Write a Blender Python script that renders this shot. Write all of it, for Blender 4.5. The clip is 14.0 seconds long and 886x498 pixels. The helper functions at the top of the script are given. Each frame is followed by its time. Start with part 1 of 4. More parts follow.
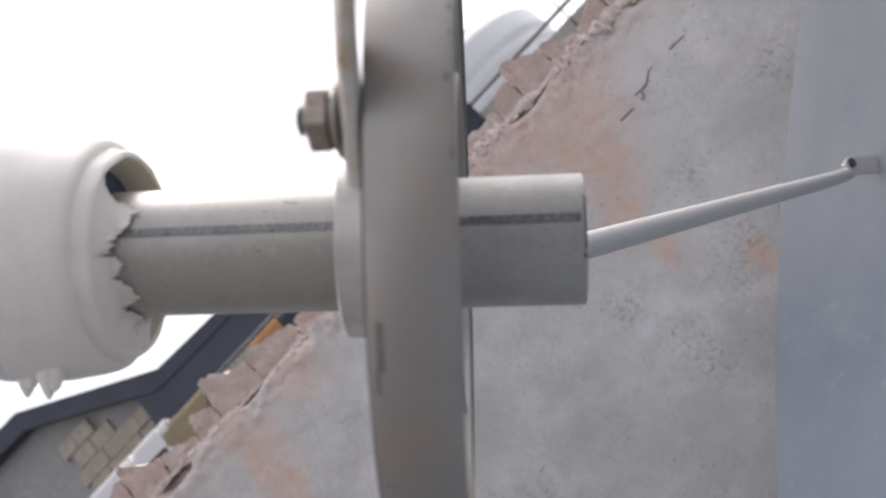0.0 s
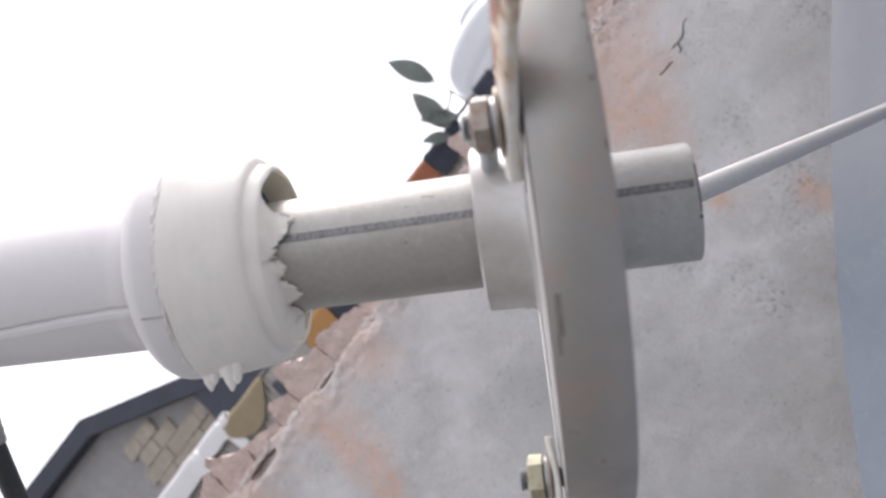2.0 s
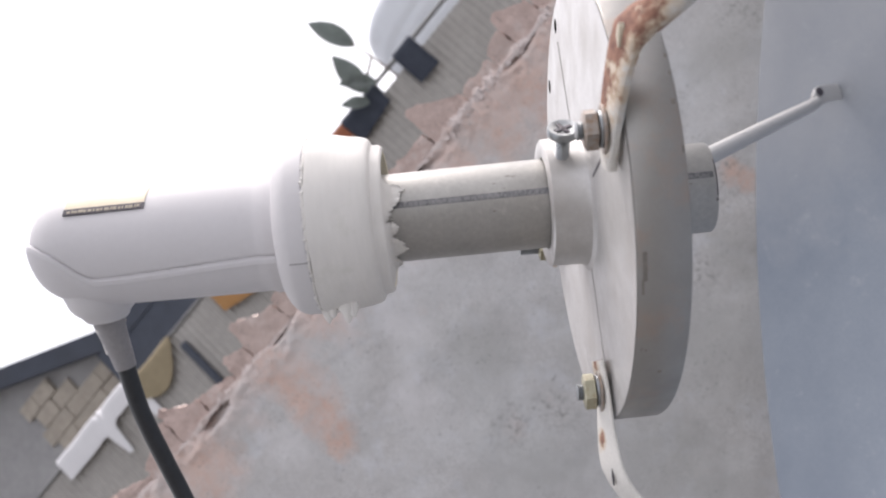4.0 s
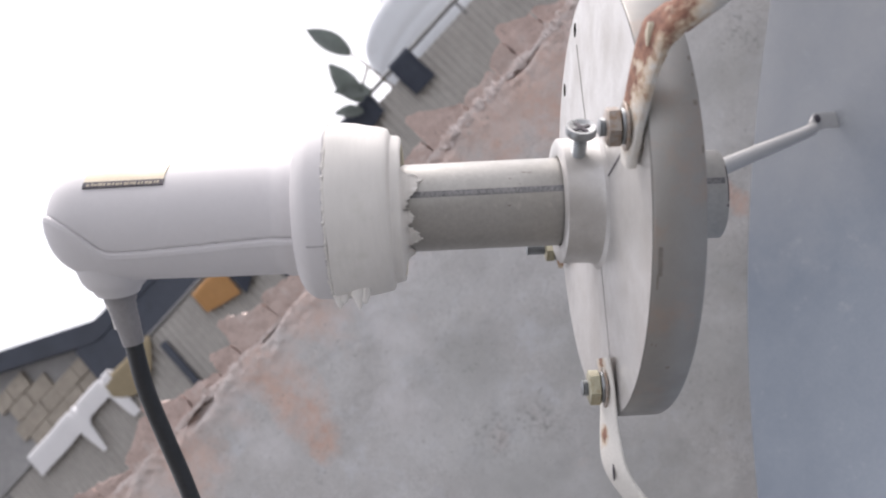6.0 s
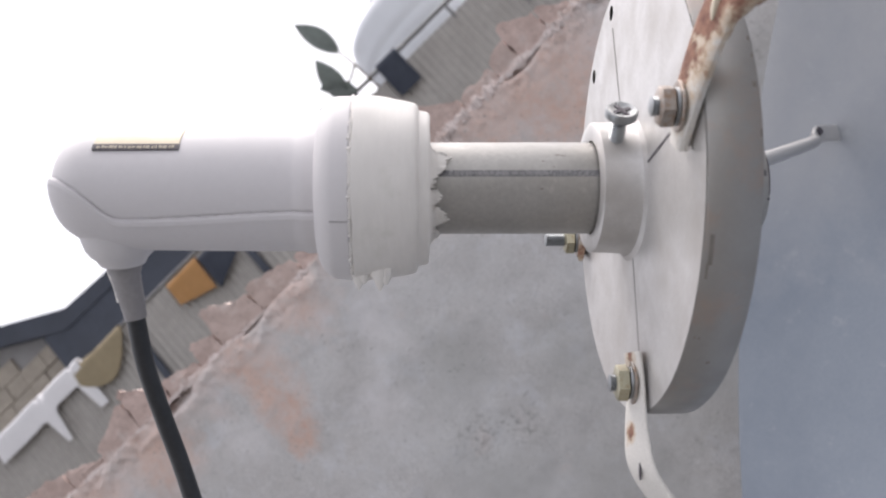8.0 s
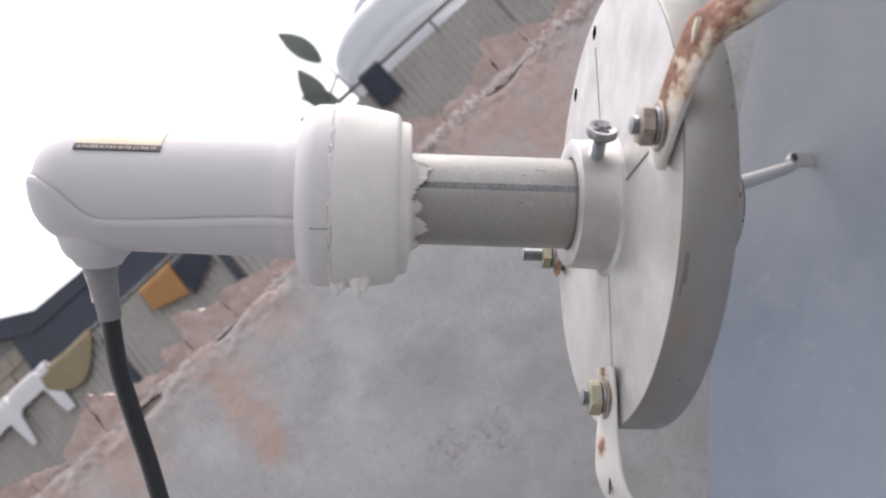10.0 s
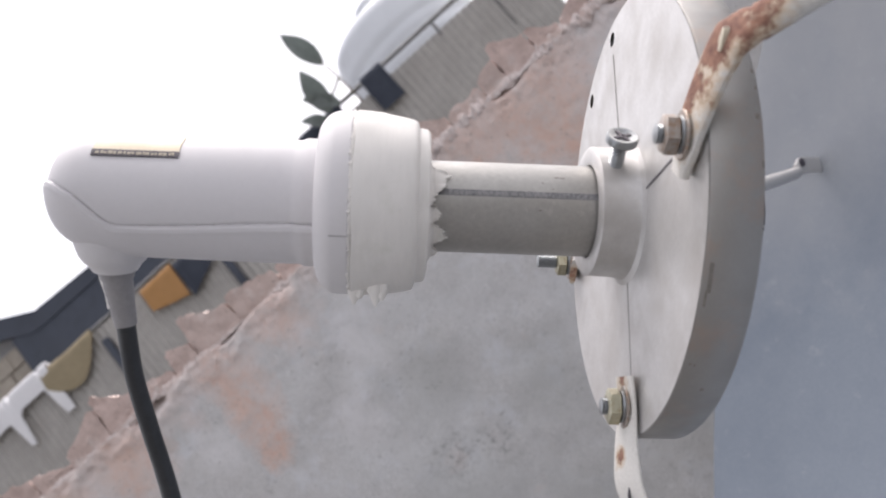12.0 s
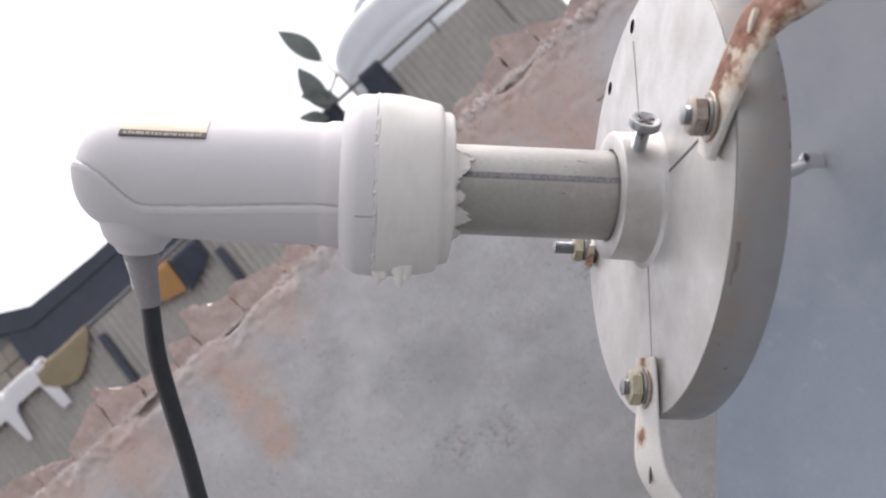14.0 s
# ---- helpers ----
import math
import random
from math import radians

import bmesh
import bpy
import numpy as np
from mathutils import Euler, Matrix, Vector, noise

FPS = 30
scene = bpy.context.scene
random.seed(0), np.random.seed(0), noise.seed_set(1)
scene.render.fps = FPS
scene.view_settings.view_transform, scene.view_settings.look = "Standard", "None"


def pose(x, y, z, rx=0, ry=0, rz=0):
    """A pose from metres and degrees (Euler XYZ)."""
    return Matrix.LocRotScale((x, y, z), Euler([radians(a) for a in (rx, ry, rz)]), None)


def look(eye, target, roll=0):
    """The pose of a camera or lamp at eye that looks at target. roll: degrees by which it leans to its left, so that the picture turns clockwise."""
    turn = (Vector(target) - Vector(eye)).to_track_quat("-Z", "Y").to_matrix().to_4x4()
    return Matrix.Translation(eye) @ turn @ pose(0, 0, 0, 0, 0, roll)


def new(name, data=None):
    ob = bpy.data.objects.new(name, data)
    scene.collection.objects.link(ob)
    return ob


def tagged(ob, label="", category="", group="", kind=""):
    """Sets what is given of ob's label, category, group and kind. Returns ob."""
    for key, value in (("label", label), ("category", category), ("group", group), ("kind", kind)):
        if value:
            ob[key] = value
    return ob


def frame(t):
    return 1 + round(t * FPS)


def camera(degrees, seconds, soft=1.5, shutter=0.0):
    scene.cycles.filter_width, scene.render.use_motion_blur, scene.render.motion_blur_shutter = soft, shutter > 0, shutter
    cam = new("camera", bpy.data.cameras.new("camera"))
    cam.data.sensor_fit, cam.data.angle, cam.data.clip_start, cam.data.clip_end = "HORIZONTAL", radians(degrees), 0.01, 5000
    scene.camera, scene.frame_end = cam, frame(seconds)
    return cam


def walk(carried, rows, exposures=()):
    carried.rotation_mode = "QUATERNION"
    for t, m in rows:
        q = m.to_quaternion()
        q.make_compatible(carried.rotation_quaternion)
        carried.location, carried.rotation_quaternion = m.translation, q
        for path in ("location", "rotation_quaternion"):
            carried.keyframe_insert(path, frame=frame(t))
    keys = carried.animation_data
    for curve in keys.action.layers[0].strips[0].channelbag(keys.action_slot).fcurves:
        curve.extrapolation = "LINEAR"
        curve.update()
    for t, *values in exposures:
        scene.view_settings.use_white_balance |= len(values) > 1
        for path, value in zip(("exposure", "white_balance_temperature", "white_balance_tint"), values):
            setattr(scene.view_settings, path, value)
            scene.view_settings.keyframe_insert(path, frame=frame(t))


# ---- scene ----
# FEED places the aerial's own axes (x: feed axis towards the reflector) in the world; the aerial looks up at about 42 degrees
FEED = Matrix(((0.7209, -0.1444, 0.6778, 0.0), (0.1962, 0.9806, 0.0001, 0.0), (-0.6647, 0.1329, 0.7352, 1.2), (0, 0, 0, 1)))
cam = camera(53.1, 14.0, soft=2.1)
PATH = [
    (0, (-0.01446, -0.27114, -0.02889), (-0.22370, 1.70794, 0.16968), -1.319),
    (0.5, (-0.01899, -0.27373, -0.02451), (-0.24739, 1.69578, 0.23791), -2.172),
    (1, (-0.02963, -0.30773, -0.01993), (-0.29594, 1.65318, 0.26975), -2.981),
    (1.5, (-0.04013, -0.30372, -0.02681), (-0.34000, 1.66252, 0.18298), -5.275),
    (2, (-0.04120, -0.30617, -0.02626), (-0.33200, 1.66773, 0.11214), -6.975),
    (2.5, (-0.05695, -0.31862, -0.02437), (-0.29903, 1.66280, 0.09950), -7.406),
    (3, (-0.05841, -0.34901, -0.01802), (-0.21674, 1.64167, 0.09212), -7.310),
    (3.5, (-0.08586, -0.37998, -0.03610), (-0.18915, 1.61670, 0.01496), -6.916),
    (3.7, (-0.09931, -0.39564, -0.02399), (-0.19753, 1.60151, 0.01789), -6.250),
    (6, (-0.11384, -0.40593, -0.03347), (-0.17161, 1.59202, 0.03606), -2.588),
    (6.5, (-0.11054, -0.40675, -0.03360), (-0.14372, 1.59160, 0.04053), -1.423),
    (7, (-0.11887, -0.39534, -0.04314), (-0.13710, 1.60314, 0.03269), -0.885),
    (7.5, (-0.12439, -0.39339, -0.04468), (-0.13873, 1.60514, 0.03061), -0.432),
    (8, (-0.13552, -0.38823, -0.04171), (-0.14076, 1.61027, 0.03570), -0.074),
    (8.5, (-0.13551, -0.38425, -0.04440), (-0.10890, 1.61370, 0.04209), 0.468),
    (8.7, (-0.13513, -0.38807, -0.04360), (-0.09645, 1.60939, 0.04959), 0.412),
    (10.8, (-0.13920, -0.39035, -0.04214), (-0.09202, 1.60582, 0.07230), 2.152),
    (11, (-0.14299, -0.38977, -0.04123), (-0.09564, 1.60648, 0.07163), 2.033),
    (11.5, (-0.14535, -0.39180, -0.03923), (-0.09903, 1.60443, 0.07443), 1.966),
    (12, (-0.14432, -0.38890, -0.04102), (-0.09683, 1.60728, 0.07312), 1.948),
    (12.5, (-0.14987, -0.38935, -0.04397), (-0.10053, 1.60696, 0.06696), 2.012),
    (13, (-0.15164, -0.39265, -0.04561), (-0.10101, 1.60355, 0.06669), 2.022),
    (13.5, (-0.15172, -0.39680, -0.04331), (-0.09952, 1.59933, 0.06950), 2.194),
    (14, (-0.15593, -0.39206, -0.04862), (-0.09912, 1.60408, 0.06181), 2.268),
]
walk(cam, [(t, FEED @ look(eye, target, roll)) for t, eye, target, roll in PATH], [(t, stops, 6650, 15) for t, stops in ((0, 1.0), (0.5, 1.08), (1, 0.74), (1.5, 0.90), (2, 1.33), (2.5, 1.19), (3, 1.23), (6, 1.10), (14, 1.09))])
cam.data.dof.use_dof = True
cam.data.dof.focus_distance = 0.46
cam.data.dof.aperture_fstop = 14.0

# ---- light: bright overcast sky ----
world = bpy.data.worlds.new("overcast")
scene.world = world
world.use_nodes = True
wn, wl = world.node_tree.nodes, world.node_tree.links
sky = wn.new("ShaderNodeTexSky")
sky.sky_type, sky.sun_disc = "NISHITA", False
sky.sun_elevation, sky.sun_rotation = radians(66), radians(35)
sky.air_density, sky.dust_density = 1.0, 4.0
soften = wn.new("ShaderNodeHueSaturation")
soften.inputs["Saturation"].default_value = 0.22
wl.new(sky.outputs[0], soften.inputs["Color"])
wl.new(soften.outputs[0], wn["Background"].inputs[0])
wn["Background"].inputs[1].default_value = 0.15
sun = new("sun", bpy.data.lights.new("sun", "SUN"))
sun.data.energy, sun.data.angle, sun.data.color = 0.5, radians(45), (1.0, 0.96, 0.91)
sun.matrix_world = look((2.33, 3.33, 9.13), (0, 0, 0))


# ---- materials ----
def nodes_of(name, rough=0.6, metal=0.0):
    m = bpy.data.materials.new(name)
    m.use_nodes = True
    t = m.node_tree
    b = t.nodes["Principled BSDF"]
    b.inputs["Roughness"].default_value, b.inputs["Metallic"].default_value = rough, metal
    return m, t, b


def noise_node(t, scale, detail=5.0, rough=0.6, stretch=None):
    co = t.nodes.new("ShaderNodeTexCoord")
    out = co.outputs["Object"]
    if stretch:
        mp = t.nodes.new("ShaderNodeMapping")
        mp.inputs["Scale"].default_value = stretch
        t.links.new(out, mp.inputs[0])
        out = mp.outputs[0]
    n = t.nodes.new("ShaderNodeTexNoise")
    n.inputs["Scale"].default_value, n.inputs["Detail"].default_value, n.inputs["Roughness"].default_value = scale, detail, rough
    t.links.new(out, n.inputs["Vector"])
    return n.outputs["Fac"]


def ramp(t, fac, lo, hi, a=0.0, b=1.0):
    r = t.nodes.new("ShaderNodeMapRange")
    r.inputs[1].default_value, r.inputs[2].default_value, r.inputs[3].default_value, r.inputs[4].default_value = lo, hi, a, b
    t.links.new(fac, r.inputs[0])
    return r.outputs[0]


def times(t, a, b, op="MULTIPLY"):
    n = t.nodes.new("ShaderNodeMath")
    n.operation, n.use_clamp = op, True
    for i, v in enumerate((a, b)):
        if isinstance(v, (int, float)):
            n.inputs[i].default_value = v
        else:
            t.links.new(v, n.inputs[i])
    return n.outputs[0]


def blend(t, fac, a, b):
    n = t.nodes.new("ShaderNodeMix")
    n.data_type = "RGBA"
    if isinstance(fac, float):
        n.inputs[0].default_value = fac
    else:
        t.links.new(fac, n.inputs[0])
    for i, v in ((6, a), (7, b)):
        if isinstance(v, tuple):
            n.inputs[i].default_value = (*v, 1)
        else:
            t.links.new(v, n.inputs[i])
    return n.outputs[2]


def shade(c, k):
    return tuple(min(1, v * k) for v in c)


def bump(t, b, fac, strength, distance):
    n = t.nodes.new("ShaderNodeBump")
    n.inputs["Strength"].default_value, n.inputs["Distance"].default_value = strength, distance
    t.links.new(fac, n.inputs["Height"])
    t.links.new(n.outputs[0], b.inputs["Normal"])


def surface(name, color, rough=0.6, metal=0.0, grain=60.0, vary=0.12, stain=None, relief=(0.15, 0.001), stretch=None):
    """A worn surface: fine grain, broad variation, optional stains (scale, colour, low, high), fine relief."""
    m, t, b = nodes_of(name, rough, metal)
    fine = noise_node(t, grain, 6, 0.65, stretch)
    broad = noise_node(t, grain * 0.13, 3, 0.5)
    c = blend(t, ramp(t, fine, 0.3, 0.7), shade(color, 1 - vary), shade(color, 1 + vary))
    c = blend(t, ramp(t, broad, 0.35, 0.7, 0, 0.5), c, shade(color, 1 - 1.5 * vary))
    if stain:
        c = blend(t, ramp(t, noise_node(t, stain[0], 8, 0.7), stain[2], stain[3]), c, stain[1])
    t.links.new(c, b.inputs["Base Color"])
    t.links.new(ramp(t, broad, 0.3, 0.7, max(0.05, rough - 0.08), min(1, rough + 0.1)), b.inputs["Roughness"])
    bump(t, b, fine, relief[0], relief[1])
    return m


def rusted(name, color, spots, base, grain=900.0):
    """Painted steel, rusted through in ragged patches about the given spots (centre, radius); base: the origin of the thing."""
    m, t, b = nodes_of(name, 0.5)
    co = t.nodes.new("ShaderNodeTexCoord")
    fac = None
    for centre, radius in spots:
        d = t.nodes.new("ShaderNodeVectorMath")
        d.operation = "DISTANCE"
        d.inputs[1].default_value = Vector(centre) - Vector(base)
        t.links.new(co.outputs["Object"], d.inputs[0])
        f = ramp(t, d.outputs["Value"], 0, radius, 0.62, 0)
        fac = f if fac is None else times(t, fac, f, "MAXIMUM")
    patchy = times(t, fac, noise_node(t, 95, 8, 0.72), "ADD")
    rust = blend(t, ramp(t, noise_node(t, 260, 6, 0.7), 0.35, 0.65), (0.135, 0.06, 0.048), (0.33, 0.175, 0.12))
    fine = noise_node(t, grain, 5, 0.6)
    paint = blend(t, ramp(t, fine, 0.3, 0.7), shade(color, 0.9), shade(color, 1.08))
    paint = blend(t, ramp(t, patchy, 0.68, 0.84, 0, 0.75), paint, (0.5, 0.36, 0.22))
    t.links.new(blend(t, ramp(t, patchy, 0.83, 0.92), paint, rust), b.inputs["Base Color"])
    t.links.new(ramp(t, patchy, 0.8, 0.9, 0.42, 0.85), b.inputs["Roughness"])
    bump(t, b, patchy, 0.35, 0.0015)
    return m


def blotches(t, spots, soft=0.35, squash=(1.0, 0.0, 1.0), ragged=0.05, scale=9.0):
    """A mask of ragged-edged patches about (x, z, radius) on the wall."""
    co = t.nodes.new("ShaderNodeTexCoord")
    n = t.nodes.new("ShaderNodeTexNoise")
    n.inputs["Scale"].default_value, n.inputs["Detail"].default_value, n.inputs["Roughness"].default_value = scale, 6.0, 0.62
    t.links.new(co.outputs["Object"], n.inputs["Vector"])
    warp = t.nodes.new("ShaderNodeVectorMath")
    warp.operation = "MULTIPLY_ADD"
    warp.inputs[1].default_value = (ragged * 4, 0, ragged * 4)
    t.links.new(n.outputs["Color"], warp.inputs[0])
    t.links.new(co.outputs["Object"], warp.inputs[2])
    flat = t.nodes.new("ShaderNodeVectorMath")
    flat.operation = "MULTIPLY"
    flat.inputs[1].default_value = squash
    t.links.new(warp.outputs[0], flat.inputs[0])
    fac = None
    for x, z, radius in spots:
        d = t.nodes.new("ShaderNodeVectorMath")
        d.operation = "DISTANCE"
        d.inputs[1].default_value = ((x + 2 * ragged) * squash[0], 0, (z + 2 * ragged) * squash[2])
        t.links.new(flat.outputs[0], d.inputs[0])
        f = ramp(t, d.outputs["Value"], radius * soft, radius, 1, 0)
        fac = f if fac is None else times(t, fac, f, "MAXIMUM")
    return fac


def plaster():
    """Old cement render: grey, with brick dust run down from the broken top, limewash remains and clusters of dark pits."""
    m, t, b = nodes_of("plaster", 0.92)
    sand = noise_node(t, 420, 4, 0.7)
    mid = noise_node(t, 26, 6, 0.62)
    broad = noise_node(t, 5.0, 4, 0.55)
    c = blend(t, ramp(t, sand, 0.3, 0.7), (0.40, 0.39, 0.385), (0.70, 0.69, 0.685))
    c = blend(t, ramp(t, mid, 0.42, 0.68, 0, 0.6), c, (0.52, 0.505, 0.495))
    c = blend(t, ramp(t, noise_node(t, 62, 7, 0.7), 0.50, 0.66, 0, 0.45), c, (0.42, 0.415, 0.41))
    c = blend(t, ramp(t, noise_node(t, 17, 6, 0.68), 0.54, 0.66, 0, 0.55), c, (0.64, 0.65, 0.68))
    c = blend(t, ramp(t, broad, 0.45, 0.7, 0, 0.6), c, (0.63, 0.635, 0.64))
    c = blend(t, ramp(t, noise_node(t, 11, 6, 0.6), 0.5, 0.72, 0, 0.55), c, (0.45, 0.445, 0.44))
    # grey patches painted in for the lower wall's shade, and pale limewash
    c = blend(t, times(t, blotches(t, [(-0.335, 1.29, 0.10), (-0.20, 1.17, 0.12), (-0.40, 1.13, 0.13), (-0.10, 1.05, 0.14), (-0.27, 0.98, 0.16), (0.02, 1.10, 0.07), (0.25, 1.31, 0.08)], 0.2), 0.5), c, (0.385, 0.385, 0.37))
    c = blend(t, times(t, blotches(t, [(-0.39, 1.42, 0.07), (-0.46, 1.33, 0.06), (-0.68, 1.43, 0.07), (-0.31, 1.49, 0.06), (0.155, 1.49, 0.06), (0.21, 1.52, 0.07), (0.27, 1.47, 0.06), (0.10, 1.30, 0.04), (-0.02, 1.20, 0.05)], 0.2), 0.7), c, (0.68, 0.665, 0.67))
    # brick dust
    dust = blotches(t, [(0.11, 1.54, 0.07), (0.02, 1.525, 0.085), (0.065, 1.485, 0.085), (0.05, 1.42, 0.062), (0.032, 1.35, 0.042), (0.035, 1.28, 0.028), (0.10, 1.185, 0.022), (-0.06, 1.53, 0.07), (-0.15, 1.535, 0.05), (-0.595, 1.53, 0.055), (-0.585, 1.49, 0.060), (-0.58, 1.45, 0.055), (-0.59, 1.41, 0.045), (-0.60, 1.37, 0.026), (-0.46, 1.53, 0.045), (-0.80, 1.525, 0.075), (-0.95, 1.51, 0.08), (0.30, 1.55, 0.04)], 0.35, (1.0, 0.0, 0.6), 0.03, 10.0)
    dust = times(t, dust, ramp(t, noise_node(t, 24, 8, 0.75), 0.34, 0.60, 0.25, 1.0))
    c = blend(t, times(t, dust, 0.78), c, (0.66, 0.445, 0.36))
    c = blend(t, times(t, dust, ramp(t, noise_node(t, 70, 6, 0.7), 0.48, 0.64, 0, 0.5)), c, (0.60, 0.37, 0.29))
    co = t.nodes.new("ShaderNodeTexCoord")
    sep = t.nodes.new("ShaderNodeSeparateXYZ")
    t.links.new(co.outputs["Object"], sep.inputs[0])
    top = times(t, ramp(t, sep.outputs[2], 1.42, 1.57, 0.0, 0.45), noise_node(t, 14, 6, 0.65), "ADD")
    c = blend(t, ramp(t, top, 0.62, 0.95, 0, 0.65), c, (0.69, 0.565, 0.52))
    # clusters of dark pits, and single specks
    where = blotches(t, [(0.118, 1.215, 0.040), (0.085, 1.192, 0.030), (-0.055, 1.258, 0.040), (-0.028, 1.175, 0.045), (-0.03, 1.13, 0.04), (0.305, 1.35, 0.04), (0.285, 1.325, 0.03), (-0.385, 1.183, 0.055), (-0.32, 1.155, 0.04), (0.13, 1.33, 0.03)], 0.3, (1.0, 0.0, 1.0), 0.01, 30.0)
    pits = times(t, where, ramp(t, noise_node(t, 120, 5, 0.7), 0.52, 0.60))
    specks = ramp(t, noise_node(t, 210, 4, 0.65), 0.60, 0.68, 0, 0.6)
    chips = ramp(t, noise_node(t, 95, 3, 0.55, (1.0, 1.0, 1.8)), 0.655, 0.70, 0, 0.6)
    specks = times(t, times(t, specks, chips, "MAXIMUM"), ramp(t, noise_node(t, 12, 4, 0.6), 0.36, 0.62, 0.15, 1))
    dark = times(t, times(t, pits, 0.5), specks, "MAXIMUM")
    c = blend(t, dark, c, (0.20, 0.195, 0.19))
    t.links.new(c, b.inputs["Base Color"])
    h = times(t, ramp(t, sand, 0, 1, 0, 0.5), ramp(t, mid, 0, 1, 0, 0.5), "ADD")
    bump(t, b, times(t, h, times(t, dark, 0.4), "SUBTRACT"), 0.5, 0.004)
    return m


def dish_paint():
    """Blue-grey gloss paint; the sky's pale sheen is painted in, growing towards +z."""
    m, t, b = nodes_of("dish_paint", 0.34)
    co = t.nodes.new("ShaderNodeTexCoord")
    sep = t.nodes.new("ShaderNodeSeparateXYZ")
    t.links.new(co.outputs["Object"], sep.inputs[0])
    fine = noise_node(t, 240, 6, 0.65)
    c = blend(t, ramp(t, fine, 0.3, 0.7), (0.190, 0.222, 0.266), (0.215, 0.247, 0.29))
    c = blend(t, ramp(t, noise_node(t, 5, 6, 0.65), 0.44, 0.72, 0, 0.8), c, (0.145, 0.175, 0.22))
    sky_sheen = times(t, ramp(t, sep.outputs[2], -0.25, 0.45, 0.0, 0.75), ramp(t, noise_node(t, 3.5, 7, 0.7), 0.2, 0.8, 0, 0.5), "ADD")
    c = blend(t, ramp(t, sky_sheen, 0.42, 0.95, 0, 0.8), c, (0.365, 0.37, 0.38))
    streaks = ramp(t, noise_node(t, 40, 6, 0.7, (0.25, 1, 1)), 0.6, 0.75, 0, 0.35)
    c = blend(t, streaks, c, (0.40, 0.42, 0.45))
    t.links.new(c, b.inputs["Base Color"])
    t.links.new(ramp(t, sky_sheen, 0.4, 1.0, 0.32, 0.5), b.inputs["Roughness"])
    bump(t, b, fine, 0.06, 0.0005)
    return m


def brick_material():
    m, t, b = nodes_of("old_brick", 0.95)
    info = t.nodes.new("ShaderNodeObjectInfo")
    c = blend(t, ramp(t, noise_node(t, 60, 7, 0.7), 0.35, 0.65), (0.50, 0.375, 0.335), (0.66, 0.52, 0.475))
    c = blend(t, ramp(t, info.outputs["Random"], 0, 1, 0, 0.4), c, (0.52, 0.44, 0.40))
    c = blend(t, ramp(t, noise_node(t, 30, 6, 0.7), 0.55, 0.66, 0, 0.7), c, (0.60, 0.53, 0.50))
    c = blend(t, ramp(t, noise_node(t, 210, 4, 0.7), 0.6, 0.68, 0, 0.8), c, (0.16, 0.12, 0.11))
    t.links.new(c, b.inputs["Base Color"])
    bump(t, b, noise_node(t, 160, 6, 0.7), 0.7, 0.004)
    return m


GREY_PIPE = surface("weathered_pipe", (0.40, 0.39, 0.37), 0.40, 0.5, 420, 0.10, (130, (0.50, 0.485, 0.46), 0.60, 0.74), (0.10, 0.0004))
ALU = surface("cast_aluminium", (0.56, 0.55, 0.54), 0.42, 0.5, 520, 0.08, (32, (0.43, 0.41, 0.39), 0.44, 0.72), (0.12, 0.0004))
RIM_ALU = surface("turned_aluminium", (0.34, 0.33, 0.315), 0.40, 0.55, 700, 0.08, (42, (0.39, 0.31, 0.26), 0.52, 0.74), (0.18, 0.0003), (8, 1, 1))
FADED = surface("worn_print", (0.27, 0.265, 0.27), 0.6, 0, 900, 0.2)
INK = surface("faded_ink", (0.19, 0.19, 0.20), 0.6, 0, 900, 0.35, (700, (0.30, 0.295, 0.30), 0.5, 0.62))
LNB_WHITE = surface("lnb_plastic", (0.67, 0.655, 0.67), 0.55, 0, 300, 0.02, (40, (0.62, 0.60, 0.62), 0.6, 0.85), (0.04, 0.0003))
LNB_LOWER = surface("lnb_plastic_lower", (0.66, 0.645, 0.655), 0.55, 0, 300, 0.02, None, (0.04, 0.0003))
TAPE = surface("sealing_tape", (0.76, 0.74, 0.71), 0.55, 0, 160, 0.035, (60, (0.66, 0.65, 0.60), 0.55, 0.8), (0.2, 0.0006), (3, 0.6, 0.6))
CREAM = surface("cream_lining", (0.66, 0.62, 0.50), 0.6, 0, 300, 0.06)
NAVY = surface("blue_cap", (0.03, 0.05, 0.11), 0.4, 0, 300, 0.1)
ZINC = surface("zinc_steel", (0.33, 0.345, 0.355), 0.34, 0.85, 1200, 0.12, (500, (0.25, 0.255, 0.26), 0.55, 0.7))
BRASS = surface("yellow_zinc_steel", (0.46, 0.44, 0.33), 0.36, 0.75, 1200, 0.12, (450, (0.30, 0.22, 0.13), 0.52, 0.7))
BRASS_RUST = surface("rusty_zinc_steel", (0.38, 0.345, 0.315), 0.38, 0.65, 1200, 0.15, (400, (0.29, 0.195, 0.135), 0.45, 0.65))
GOLD = surface("label_gold", (0.70, 0.62, 0.49), 0.5, 0.1, 500, 0.08)
# near-black for label print and dark lines, also for painted shade in openings
LABEL_HOLE_DARK = surface("label_hole_dark", (0.07, 0.06, 0.075), 0.4, 0, 500, 0.1)
LABEL_PALE = surface("label_pale", (0.72, 0.66, 0.52), 0.45, 0, 500, 0.05)
LABEL_MARK = surface("label_print", (0.42, 0.37, 0.29), 0.45, 0, 500, 0.1)
SCRIBE = surface("scribed_line", (0.42, 0.41, 0.40), 0.6, 0.2, 500, 0.1)
SCRATCH = surface("scratched_metal", (0.27, 0.245, 0.22), 0.6, 0.3, 900, 0.3)
